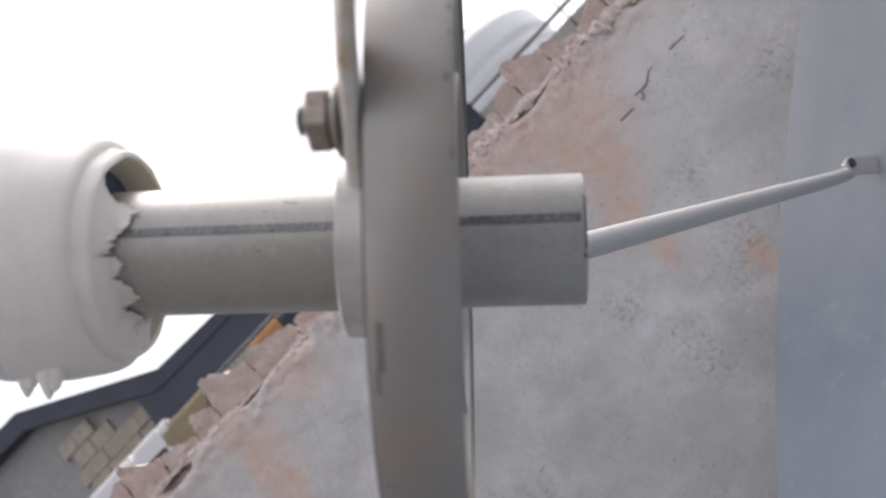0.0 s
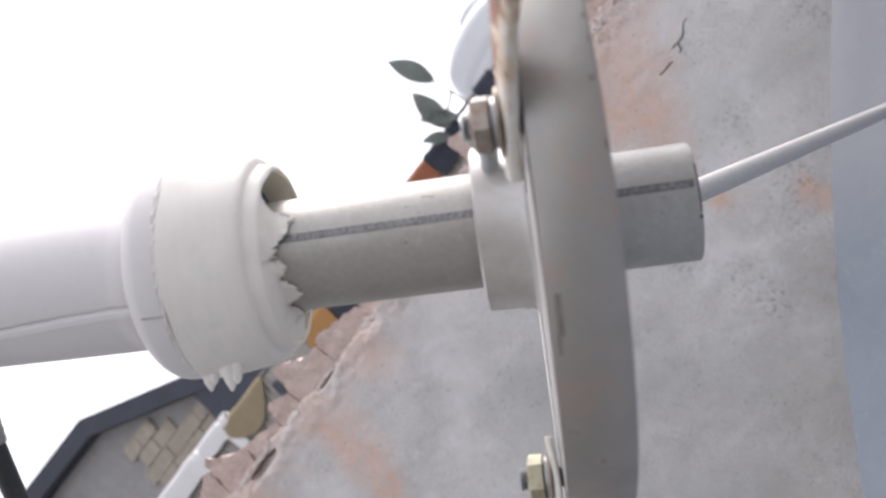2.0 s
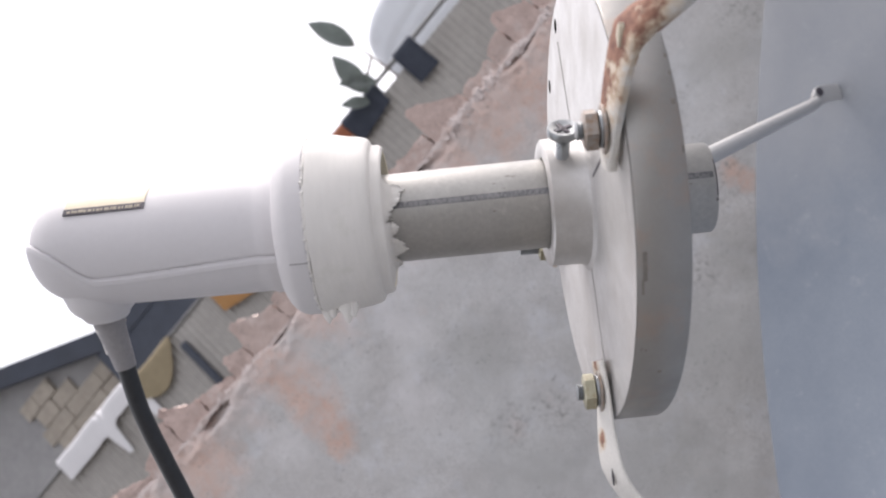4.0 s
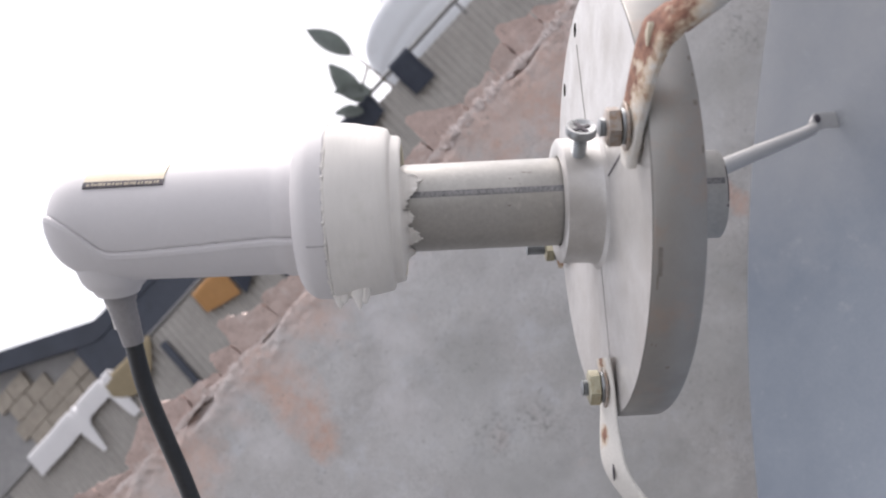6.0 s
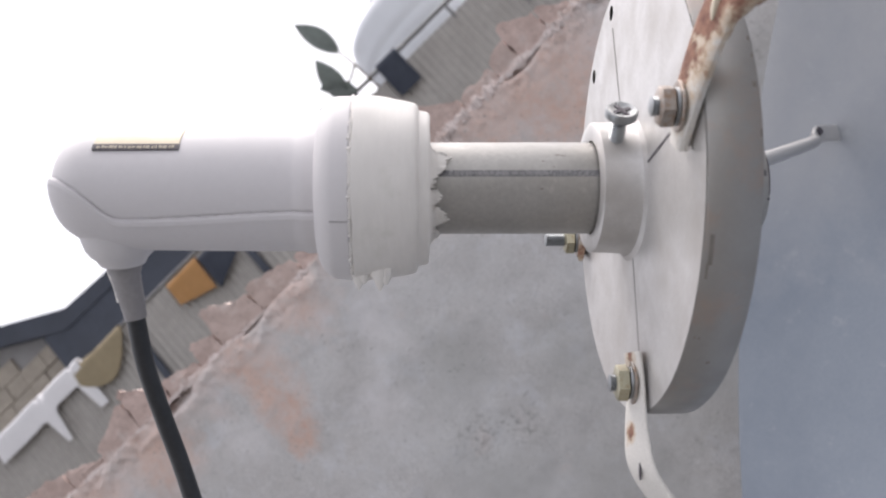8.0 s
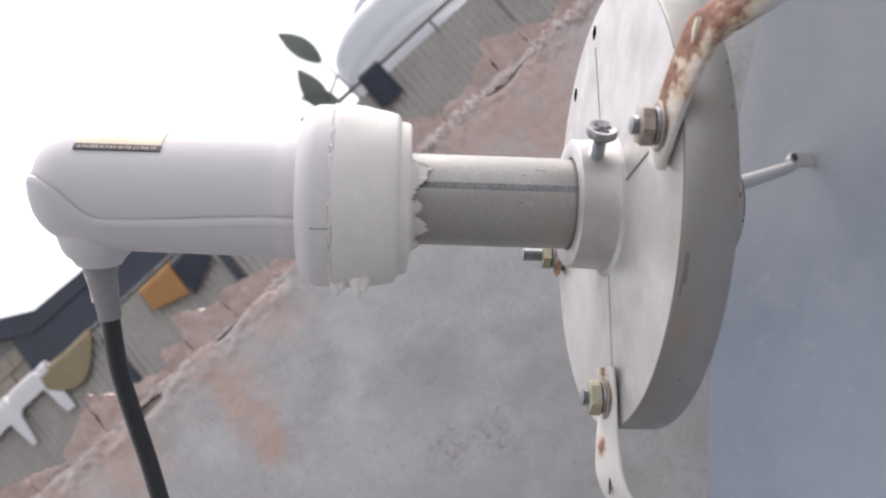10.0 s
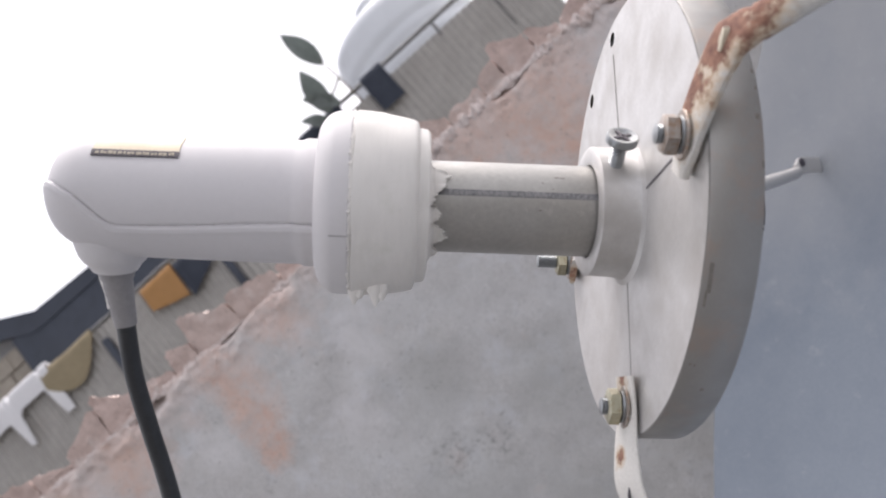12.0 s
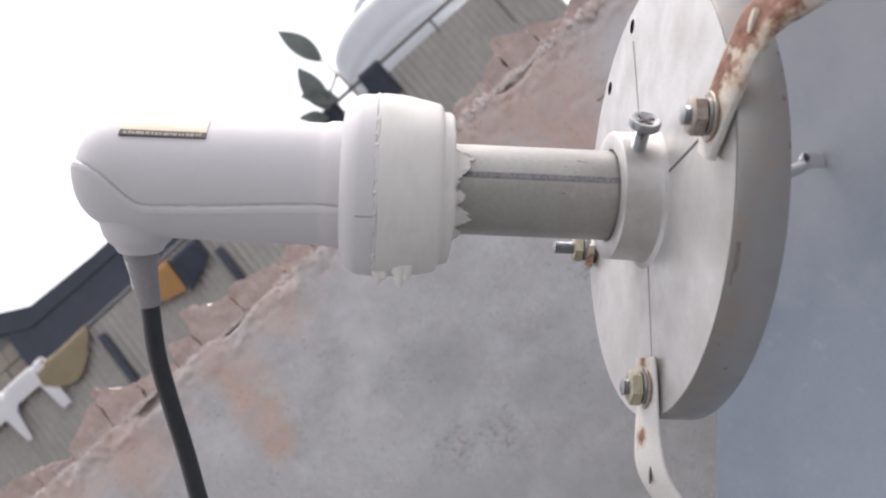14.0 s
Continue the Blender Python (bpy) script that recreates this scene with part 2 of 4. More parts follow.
BOOT = surface("grey_boot", (0.29, 0.28, 0.285), 0.6, 0, 500, 0.08, (120, (0.34, 0.33, 0.33), 0.55, 0.8))
RUBBER = surface("black_cable", (0.030, 0.032, 0.036), 0.42, 0, 500, 0.2)
DISH_PAINT = dish_paint()
for m in (LNB_WHITE, LNB_LOWER, TAPE, GOLD):
    m.node_tree.nodes["Principled BSDF"].inputs["Specular IOR Level"].default_value = 0.2
GALV = surface("galvanised_pole", (0.45, 0.46, 0.47), 0.45, 0.7, 90, 0.1)
HUB = (0.5562, 0, 0)
LEG_1 = rusted("leg_paint_rusted", (0.64, 0.62, 0.58), [((-0.058, -0.098, 0.036), 0.027), ((-0.056, -0.106, 0.045), 0.030), ((-0.050, -0.113, 0.050), 0.025), ((-0.042, -0.120, 0.052), 0.020), ((-0.028, -0.122, 0.064), 0.015), ((-0.052, -0.083, 0.014), 0.010)], HUB)
LEG_2 = rusted("leg_paint_chipped", (0.66, 0.64, 0.60), [((-0.060, -0.02, -0.104), 0.009), ((-0.057, -0.016, -0.072), 0.011)], HUB)
LEG_3 = rusted("leg_paint", (0.52, 0.515, 0.51), [((-0.0645, 0.074, -0.026), 0.011)], HUB)
PLASTER = plaster()
BRICK = brick_material()
MORTAR = surface("old_mortar", (0.72, 0.63, 0.60), 0.95, 0, 120, 0.2, (40, (0.56, 0.42, 0.36), 0.5, 0.7), (0.6, 0.004))
GROUND = surface("roof_concrete", (0.12, 0.116, 0.112), 0.9, 0, 30, 0.15, (3, (0.085, 0.083, 0.08), 0.5, 0.7), (0.4, 0.004))
SHEET = surface("weathered_sheet", (0.40, 0.385, 0.365), 0.7, 0.1, 14, 0.12, (2.5, (0.33, 0.315, 0.295), 0.5, 0.7), (0.2, 0.004))
HOUSE = surface("grey_render", (0.33, 0.33, 0.335), 0.9, 0, 9, 0.12, (1.2, (0.26, 0.26, 0.27), 0.5, 0.7), (0.3, 0.006))
STONE = surface("cladding_stone", (0.40, 0.36, 0.31), 0.9, 0, 12, 0.18, (4, (0.32, 0.29, 0.25), 0.5, 0.7), (0.5, 0.01))
ROOF_DARK = surface("dark_roofing", (0.046, 0.056, 0.080), 0.6, 0, 6, 0.2, (1.5, (0.036, 0.042, 0.056), 0.5, 0.7), (0.2, 0.01))
TANK_WHITE = surface("tank_plastic", (0.66, 0.69, 0.73), 0.5, 0, 8, 0.04, (2, (0.55, 0.57, 0.60), 0.55, 0.75), (0.1, 0.003))
RAIL_STEEL = surface("painted_rail", (0.20, 0.20, 0.20), 0.55, 0.2, 30, 0.15)
CLOTH_NAVY = surface("navy_cloth", (0.04, 0.048, 0.068), 0.9, 0, 40, 0.2)
CLOTH_RED = surface("rust_cloth", (0.30, 0.11, 0.06), 0.9, 0, 40, 0.15)
CLOTH_ORANGE = surface("orange_cloth", (0.40, 0.215, 0.085), 0.9, 0, 40, 0.15)
CLOTH_OCHRE = surface("ochre_cloth", (0.29, 0.24, 0.155), 0.9, 0, 40, 0.15)
CLOTH_WHITE = surface("white_cloth", (0.72, 0.72, 0.74), 0.9, 0, 40, 0.05)
LEAF = surface("leaf_green", (0.24, 0.275, 0.262), 0.36, 0, 30, 0.2)
STEM = surface("plant_stem", (0.16, 0.13, 0.09), 0.8, 0, 60, 0.2)

# ---- mesh helpers ----
ROOT = {}


def thing(name, base, label, category, placed=None, group="", kind=""):
    """An empty at its base; its parts are modelled in the axes of placed (the aerial's, or the world's)."""
    e = new(name)
    e.empty_display_size = 0.02
    e.matrix_world = (placed or Matrix()) @ Matrix.Translation(base)
    ROOT[e.name] = Vector(base)
    return tagged(e, label, category, group, kind)


def link(name, bm, material, parent, label="", smooth=True):
    top = parent
    while top.parent:
        top = top.parent
    bmesh.ops.recalc_face_normals(bm, faces=bm.faces)
    return link_mesh(name, finish(bm, material, smooth, -ROOT[top.name]), parent, label)


def finish(bm, material, smooth=True, shift=None):
    if shift is not None:
        bmesh.ops.translate(bm, verts=bm.verts, vec=shift)
    me = bpy.data.meshes.new("mesh")
    bm.to_mesh(me)
    bm.free()
    me.materials.append(material)
    if smooth:
        me.shade_smooth()
        me.set_sharp_from_angle(angle=radians(38))
    return me


def link_mesh(name, me, parent, label=""):
    ob = new(name, me)
    ob.parent = parent
    return tagged(ob, label)


part = link


def rings_to_mesh(rings, closed=True, cap=(True, True), loop=False):
    bm = bmesh.new()
    vs = [[bm.verts.new(p) for p in ring] for ring in rings]
    n = len(rings[0])
    pairs = list(zip(vs, vs[1:])) + ([(vs[-1], vs[0])] if loop else [])
    for a, b in pairs:
        for i in range(n if closed else n - 1):
            bm.faces.new((a[i], a[(i + 1) % n], b[(i + 1) % n], b[i]))
    if closed and not loop:
        if cap[0]:
            bm.faces.new(vs[0])
        if cap[1]:
            bm.faces.new(vs[-1][::-1])
    return bm


def lathe(profile, n=64, cap=(True, True), loop=False, wob=0.0, centre=(0, 0)):
    """Profile of (x, r) turned about the x axis. wob: unevenness in metres."""
    rings = []
    for x, r in profile:
        ring = []
        for i in range(n):
            a = 2 * math.pi * i / n
            k = r + (wob * noise.noise((x * 90, 3 * math.cos(a), 3 * math.sin(a))) if wob else 0)
            ring.append((x + (wob * 0.6 * noise.noise((7 + 4 * math.cos(a), 4 * math.sin(a), r * 90)) if wob else 0), centre[0] + k * math.cos(a), centre[1] + k * math.sin(a)))
        rings.append(ring)
    return rings_to_mesh(rings, True, cap, loop)


def sweep(points, sizes, side, n=16, cap=(True, True)):
    """A rod along points; sizes: half width and half thickness at each; side: the way in which the width lies."""
    rings = []
    pts = [Vector(p) for p in points]
    for i, p in enumerate(pts):
        d = (pts[min(i + 1, len(pts) - 1)] - pts[max(i - 1, 0)]).normalized()
        s = Vector(side[i] if isinstance(side, list) else side)
        s = (s - d * s.dot(d)).normalized()
        t = d.cross(s)
        w, h = sizes[i]
        ring = []
        for k in range(n):
            a = 2 * math.pi * k / n
            c, q = math.cos(a), math.sin(a)
            e = 0.62 if w > 1.7 * h else 1.0
            ring.append(p + s * w * math.copysign(abs(c) ** e, c) + t * h * math.copysign(abs(q) ** e, q))
        rings.append(ring)
    return rings_to_mesh(rings, True, cap)


def curve_points(points, per=8):
    """Catmull-Rom through points."""
    p = [Vector(q) for q in points]
    p = [2 * p[0] - p[1]] + p + [2 * p[-1] - p[-2]]
    out = []
    for i in range(1, len(p) - 2):
        for k in range(per):
            t = k / per
            out.append(0.5 * (2 * p[i] + (p[i + 1] - p[i - 1]) * t + (2 * p[i - 1] - 5 * p[i] + 4 * p[i + 1] - p[i + 2]) * t * t + (3 * p[i] - p[i - 1] - 3 * p[i + 1] + p[i + 2]) * t ** 3))
    return out + [p[-2]]


def box(size, centre=(0, 0, 0), bevel=0.0, turn=None):
    bm = bmesh.new()
    bmesh.ops.create_cube(bm, size=1)
    bmesh.ops.scale(bm, verts=bm.verts, vec=size)
    if bevel:
        bmesh.ops.bevel(bm, geom=bm.edges[:], offset=bevel, segments=2, affect="EDGES", profile=0.6)
    if turn:
        bmesh.ops.transform(bm, matrix=turn, verts=bm.verts)
    bmesh.ops.translate(bm, verts=bm.verts, vec=centre)
    return bm


def moved(bm, m):
    bmesh.ops.transform(bm, matrix=m, verts=bm.verts)
    return bm


def smoothstep(a, b, v):
    t = min(1, max(0, (v - a) / (b - a)))
    return t * t * (3 - 2 * t)


# ---- setting: ground and rendered wall ----
WALL_Y, JOINT_Z, WALL_T = 0.917, 1.553, 0.115


def ground():
    bm = bmesh.new()
    rings = [[(r * math.cos(2 * math.pi * i / 48), r * math.sin(2 * math.pi * i / 48), 0.0) for i in range(48)] for r in (0.5, 2, 6, 20, 80, 300, 900)]
    vs = [[bm.verts.new(p) for p in ring] for ring in rings]
    bm.faces.new(vs[0])
    for a, b in zip(vs, vs[1:]):
        for i in range(48):
            bm.faces.new((a[i], b[i], b[(i + 1) % 48], a[(i + 1) % 48]))
    bmesh.ops.recalc_face_normals(bm, faces=bm.faces)
    ob = new("ground", finish(bm, GROUND, False))
    tagged(ob, "flat dark weathered concrete ground around the aerial", "ground", kind="structure")


CRACKS = [[(0.262, 1.457), (0.244, 1.460), (0.220, 1.459), (0.189, 1.461), (0.172, 1.450), (0.163, 1.449), (0.148, 1.450)],
          [(0.163, 1.449), (0.159, 1.440), (0.142, 1.438), (0.117, 1.441)],
          [(-0.364, 1.451), (-0.413, 1.446), (-0.455, 1.444), (-0.492, 1.441), (-0.545, 1.444), (-0.595, 1.456)]]


def crack_depth(x, z):
    best = 1.0
    for line in CRACKS:
        for (x0, z0), (x1, z1) in zip(line, line[1:]):
            dx, dz = x1 - x0, z1 - z0
            t = min(1, max(0, ((x - x0) * dx + (z - z0) * dz) / (dx * dx + dz * dz)))
            best = min(best, math.hypot(x - x0 - t * dx, z - z0 - t * dz))
    return best


def plaster_wall():
    xs = np.concatenate([np.linspace(-3.2, -1.12, 40), np.arange(-1.115, 0.10, 0.0027), np.arange(0.10, 0.275, 0.0010), np.arange(0.276, 0.55, 0.0027), np.linspace(0.56, 2.6, 40)])
    zs = np.concatenate([np.linspace(0, 0.7, 16), np.arange(0.71, 1.424, 0.0055), np.arange(1.425, 1.470, 0.0009), np.arange(1.472, JOINT_Z, 0.0035), [JOINT_Z]])
    verts, faces = [], []
    nx, nz = len(xs), len(zs)
    for z in zs:
        for x in xs:
            y = WALL_Y + 0.006 * noise.noise((x * 3, 0, z * 3)) + 0.0022 * noise.noise((x * 14, 5, z * 14))
            if z > 0.7 and -1.12 < x < 0.56:
                y += 0.0007 * noise.noise((x * 70, 9, z * 70)) + 0.0010 * noise.noise((x * 33, 19, z * 33))
                if 1.40 < z < 1.48:
                    w = 0.0004 + 0.0010 * noise.noise((x * 38, 2, z * 38)) - (0.0008 if x < -0.2 else 0)
                    c = crack_depth(x + 0.002 * noise.noise((x * 70, 1, z * 70)), z + 0.002 * noise.noise((x * 70, 8, z * 70)))
                    y += (0.0012 if x < -0.2 else 0.009) * (1 - smoothstep(w * 0.5, w * 1.3 + 0.0006, c)) if w > 0.0002 else 0
                if z > 1.50:
                    lip = smoothstep(1.505, 1.535, z)
                    lump = 0.7 * noise.noise((x * 24, 3, z * 30)) + 0.6 * noise.noise((x * 75, 3, z * 80)) + 0.4 * noise.noise((x * 170, 3, z * 170))
                    y -= lip * (0.002 + 0.006 * lump)
                    y += 0.02 * smoothstep(0.15, 0.4, noise.noise((x * 9, 31, z * 26))) * smoothstep(1.53, 1.55, z)
            verts.append((x, y, z + (0.004 * noise.noise((x * 40, 20, 0)) if z > 1.55 else 0)))
    for j in range(nz - 1):
        for i in range(nx - 1):
            a = j * nx + i
            faces.append((a, a + 1, a + nx + 1, a + nx))
    back = len(verts)
    top = [(nz - 1) * nx + i for i in range(nx)]
    verts += [(x, WALL_Y + WALL_T, JOINT_Z) for x in xs]
    foot = len(verts)
    verts += [(x, WALL_Y + WALL_T, 0) for x in xs]
    for i in range(nx - 1):
        faces.append((top[i], top[i + 1], back + i + 1, back + i))
        faces.append((back + i, back + i + 1, foot + i + 1, foot + i))
    for i, end in ((0, 1), (nx - 1, -1)):
        loop = [j * nx + i for j in range(nz)] + [back + i, foot + i]
        faces.append(tuple(loop[::end]))
    me = bpy.data.meshes.new("mesh")
    me.from_pydata(verts, [], faces)
    me.materials.append(PLASTER)
    me.shade_smooth()
    ob = new("wall_rendered", me)
    ROOT[ob.name] = Vector((0, 0, 0))
    return tagged(ob, "cracked grey rendered parapet wall with pink brick-dust stains and broken top", "wall", kind="structure")


def brick_fragment(x0, x1, zl, zr, seed):
    """A broken brick of the wall's top course, ragged on top."""
    n, m, d = max(4, int((x1 - x0) / 0.008)), 6, 5
    bm = bmesh.new()
    g = {}
    z0 = JOINT_Z + 0.004
    for i in range(n + 1):
        for j in range(m + 1):
            for k in range(d + 1):
                if 0 < i < n and 0 < j < m and 0 < k < d:
                    continue
                u, v, w = i / n, j / m, k / d
                x = x0 + 0.0002 + (x1 - x0 - 0.0004) * u
                ztop = zl + (zr - zl) * smoothstep(0, 1, u) - 0.006 * (1 - smoothstep(0, 0.1, u)) + 0.006 * noise.noise((x * 55, seed, w * 3)) + 0.004 * noise.noise((x * 140, seed, w * 5)) - 0.022 * w
                q = Vector((x, WALL_Y + 0.003 + (WALL_T - 0.02) * w, z0 + (ztop - z0) * v))
                rough = Vector((noise.noise(q * 38), noise.noise(q * 38 + Vector((9, 0, 0))), noise.noise(q * 38 + Vector((0, 9, 0)))))
                q += rough * 0.0035 * Vector((0.3, 1, 0.6)).length + 0.0022 * Vector((noise.noise(q * 260), noise.noise(q * 260 + Vector((3, 0, 7))), noise.noise(q * 260 + Vector((0, 3, 7))))) + 0.003 * Vector((noise.noise(q * 110), noise.noise(q * 110 + Vector((5, 5, 0))), 0))
                q.z = max(q.z, JOINT_Z + 0.001)
                g[i, j, k] = bm.verts.new(q)
    for i in range(n):
        for j in range(m):
            for k in (0, d):
                bm.faces.new((g[i, j, k], g[i + 1, j, k], g[i + 1, j + 1, k], g[i, j + 1, k]))
    for i in range(n):
        for k in range(d):
            for j in (0, m):
                bm.faces.new((g[i, j, k], g[i + 1, j, k], g[i + 1, j, k + 1], g[i, j, k + 1]))
    for j in range(m):
        for k in range(d):
            for i in (0, n):
                bm.faces.new((g[i, j, k], g[i, j + 1, k], g[i, j + 1, k + 1], g[i, j, k + 1]))
    return bm


FRAGMENTS = [(-1.62, -1.40, 1.61, 1.60), (-1.40, -1.21, 1.62, 1.59), (-1.21, -1.035, 1.60, 1.61), (-1.03, -0.956, 1.61, 1.598), (-0.953, -0.885, 1.594, 1.57), (-0.882, -0.80, 1.588, 1.614), (-0.797, -0.726, 1.632, 1.592), (-0.723, -0.652, 1.594, 1.574),
             (-0.649, -0.602, 1.600, 1.592), (-0.599, -0.514, 1.630, 1.596), (-0.511, -0.422, 1.608, 1.585), (-0.418, -0.36, 1.59, 1.6), (-0.357, -0.27, 1.6, 1.59), (-0.267, -0.146, 1.592, 1.585),
             (-0.143, -0.06, 1.632, 1.584), (-0.057, 0.008, 1.586, 1.582), (0.011, 0.049, 1.592, 1.602), (0.052, 0.110, 1.625, 1.598), (0.113, 0.160, 1.606, 1.576), (0.163, 0.215, 1.577, 1.594), (0.218, 0.284, 1.606, 1.568), (0.288, 0.40, 1.608, 1.575), (0.402, 0.60, 1.6, 1.59), (0.602, 0.8, 1.61, 1.6)]


def mortar_ridge():
    """Crumbling bed of mortar along the joint under the broken course, gone in places."""
    rings = []
    n = 1800
    for i in range(n + 1):
        x = -1.3 + 1.95 * i / n
        k = smoothstep(-0.28, 0.05, noise.noise((x * 7, 40, 0)) + 0.5 * noise.noise((x * 19, 44, 0)))
        k *= 0.35 + 0.65 * smoothstep(-0.32, -0.10, x)
        h = 0.0030 + 0.0080 * k * (1 + 0.8 * noise.noise((x * 60, 41, 0)))
        d = 0.001 + 0.006 * k * (1 + 0.9 * noise.noise((x * 45, 42, 0)))
        ring = []
        for j in range(12):
            a = 2 * math.pi * j / 12
            w = 1 + 0.7 * noise.noise((x * 110, math.cos(a) * 2, math.sin(a) * 2)) + 0.6 * noise.noise((x * 260, math.cos(a) * 3, 9 + math.sin(a) * 3))
            ring.append((x, WALL_Y + 0.004 - d * w * math.cos(a) * (1 if math.cos(a) > 0 else 0.3), JOINT_Z + 0.002 + 0.004 * noise.noise((x * 12, 50, 0)) + h * w * math.sin(a)))
        rings.append(ring)
    return rings_to_mesh(rings)


# ---- the aerial ----
RIM_X, RIM_R, FOCAL, SLANT = 0.258, 0.78, 0.51, 0.087


def bowl(y, z):
    """x of the reflector's inner face in the aerial's axes."""
    return RIM_X + (RIM_R ** 2 - y * y - z * z) / (4 * FOCAL) + SLANT * z


def reflector():
    rings = []
    radii = [0.02 + (RIM_R - 0.02) * i / 26 for i in range(27)]
    n = 120
    at = lambda r, a, off: (bowl(r * math.cos(a), r * math.sin(a)) + off, r * math.cos(a), r * math.sin(a))
    angles = [2 * math.pi * i / n for i in range(n)]
    rings = [[at(r, a, 0) for a in angles] for r in radii]
    rings += [[at(RIM_R + 0.0015, a, 0.0005) for a in angles], [at(RIM_R + 0.003, a, 0.004) for a in angles], [at(RIM_R + 0.003, a, 0.016) for a in angles], [at(RIM_R, a, 0.018) for a in angles]]
    rings += [[at(r, a, 0.003) for a in angles] for r in reversed(radii)]
    return rings_to_mesh(rings, True, (True, True))


def dish():
    e = thing("satellite_dish", (bowl(0, 0), 0, 0), "pale blue-grey painted satellite dish with three feed legs", "satellite dish", FEED)
    part("reflector", reflector(), DISH_PAINT, e)
    # leg with rust at its flattened, bent end
    pts = curve_points([(-0.0536, -0.0785, 0.0065), (-0.0531, -0.0857, 0.0185), (-0.0515, -0.0990, 0.0320), (-0.0495, -0.1090, 0.0415), (-0.0465, -0.1155, 0.0462), (-0.0334, -0.1241, 0.0535), (0.0065, -0.1417, 0.0776), (0.464, -0.370, 0.348)], 6)
    s = [(0.0058 + 0.0032 * smoothstep(0, 5, i) - 0.0024 * smoothstep(20, 30, i), 0.0023 + 0.0030 * smoothstep(19, 32, i)) for i in range(len(pts))]
    leg = part("leg", sweep(pts, s, [Vector((0.05, -0.62, -0.78)).lerp(Vector((0.25, -0.75, -0.6)), min(1, i / 24)) for i in range(len(pts))], 20), LEG_1, e, "white-painted flattened tube leg, rusted at its bend")
    # the fold at the bend is drawn as a raised pale bead
    part("crease_mark", moved(lathe([(-0.0016, 0.0004), (-0.0010, 0.0013), (0.0010, 0.0013), (0.0016, 0.0004)], 16), Matrix.Translation((-0.0508, -0.1136, 0.0446)) @ Euler((radians(35), 0, 0)).to_matrix().to_4x4() @ Matrix.Diagonal((0.9, 1.0, 3.2, 1))), LABEL_PALE, leg)
    pts = curve_points([(-0.0575, -0.0165, -0.0705), (-0.0565, -0.018, -0.083), (-0.0572, -0.0215, -0.101), (-0.0560, -0.0265, -0.116), (-0.0475, -0.0325, -0.1305), (-0.026, -0.042, -0.158), (0.06, -0.0707, -0.2655), (0.320, -0.1575, -0.590)], 6)
    s = [(0.0105 - 0.003 * smoothstep(24, 36, i), 0.0013 + 0.006 * smoothstep(22, 36, i)) for i in range(len(pts))]
    leg = part("leg", sweep(pts, s, [Vector((-0.08, 0.97, -0.2)).lerp(Vector((-0.30, 0.95, -0.1)), smoothstep(4, 18, i)) for i in range(len(pts))], 20), LEG_2, e, "white-painted flattened tube leg with chipped paint")
    # here the fold is drawn as a small dark bead
    part("crease_mark", moved(lathe([(-0.001, 0.0004), (-0.0006, 0.0012), (0.0006, 0.0012), (0.001, 0.0004)], 12), Matrix.Translation((-0.0571, -0.0275, -0.1175)) @ Matrix.Diagonal((0.5, 0.8, 3.0, 1))), LABEL_HOLE_DARK, leg)
    pts = curve_points([(-0.0640, 0.077, -0.024), (-0.0600, 0.088, -0.018), (-0.046, 0.100, -0.007), (-0.02, 0.139, 0.0048), (0.02, 0.2023, 0.0198), (0.16, 0.4247, 0.0722), (0.280, 0.6150, 0.1171), (0.296, 0.641, 0.1265), (0.309, 0.655, 0.1345), (0.338, 0.674, 0.1390)], 6)
    s = [(0.0071 + 0.0032 * smoothstep(39, 46, i), 0.0018 + 0.0053 * smoothstep(8, 18, i) - 0.0050 * smoothstep(38, 44, i)) for i in range(len(pts))]
    leg = part("leg", sweep(pts, s, [Vector((0.2, 0.2, 1)).lerp(Vector((0.0, 0.25, 0.95)), smoothstep(36, 44, i)) for i in range(len(pts))], 20), LEG_3, e, "grey-painted tube leg bolted to the reflector")
    # a raised dark plug paints the shade of the hole
    part("bolt_hole_shade", moved(lathe([(-0.0040, 0.0052), (0.0040, 0.0052)], 16), Matrix.Translation((0.3030, 0.6512, 0.1362)) @ Vector((0.433, -0.70, 0.256)).to_track_quat("X", "Z").to_matrix().to_4x4()), LABEL_HOLE_DARK, leg)
    # mast behind the bowl, down to the ground
    inv = FEED.inverted()
    hub = FEED @ Vector((bowl(0, 0) + 0.06, 0, 0))
    mast = [inv @ Vector((hub.x, hub.y, z)) for z in (0.0, 0.3, hub.z + 0.08)]
    part("mast", sweep(mast, [(0.03, 0.03)] * 3, inv.to_3x3() @ Vector((1, 0, 0)), 24), GALV, e, "galvanised steel mast")
    part("bracket", sweep([(bowl(0, 0) + 0.003, 0, 0), (bowl(0, 0) + 0.03, 0, 0), (bowl(0, 0) + 0.06, 0, 0)], [(0.07, 0.07), (0.06, 0.06), (0.035, 0.035)], (0, 0, 1), 20), GALV, e)


PLATE = Matrix.Translation((-0.0552, 0, 0)) @ Euler((0, 0, radians(3.5))).to_matrix().to_4x4()
RING_R, RING_W = 0.0975, 0.0195


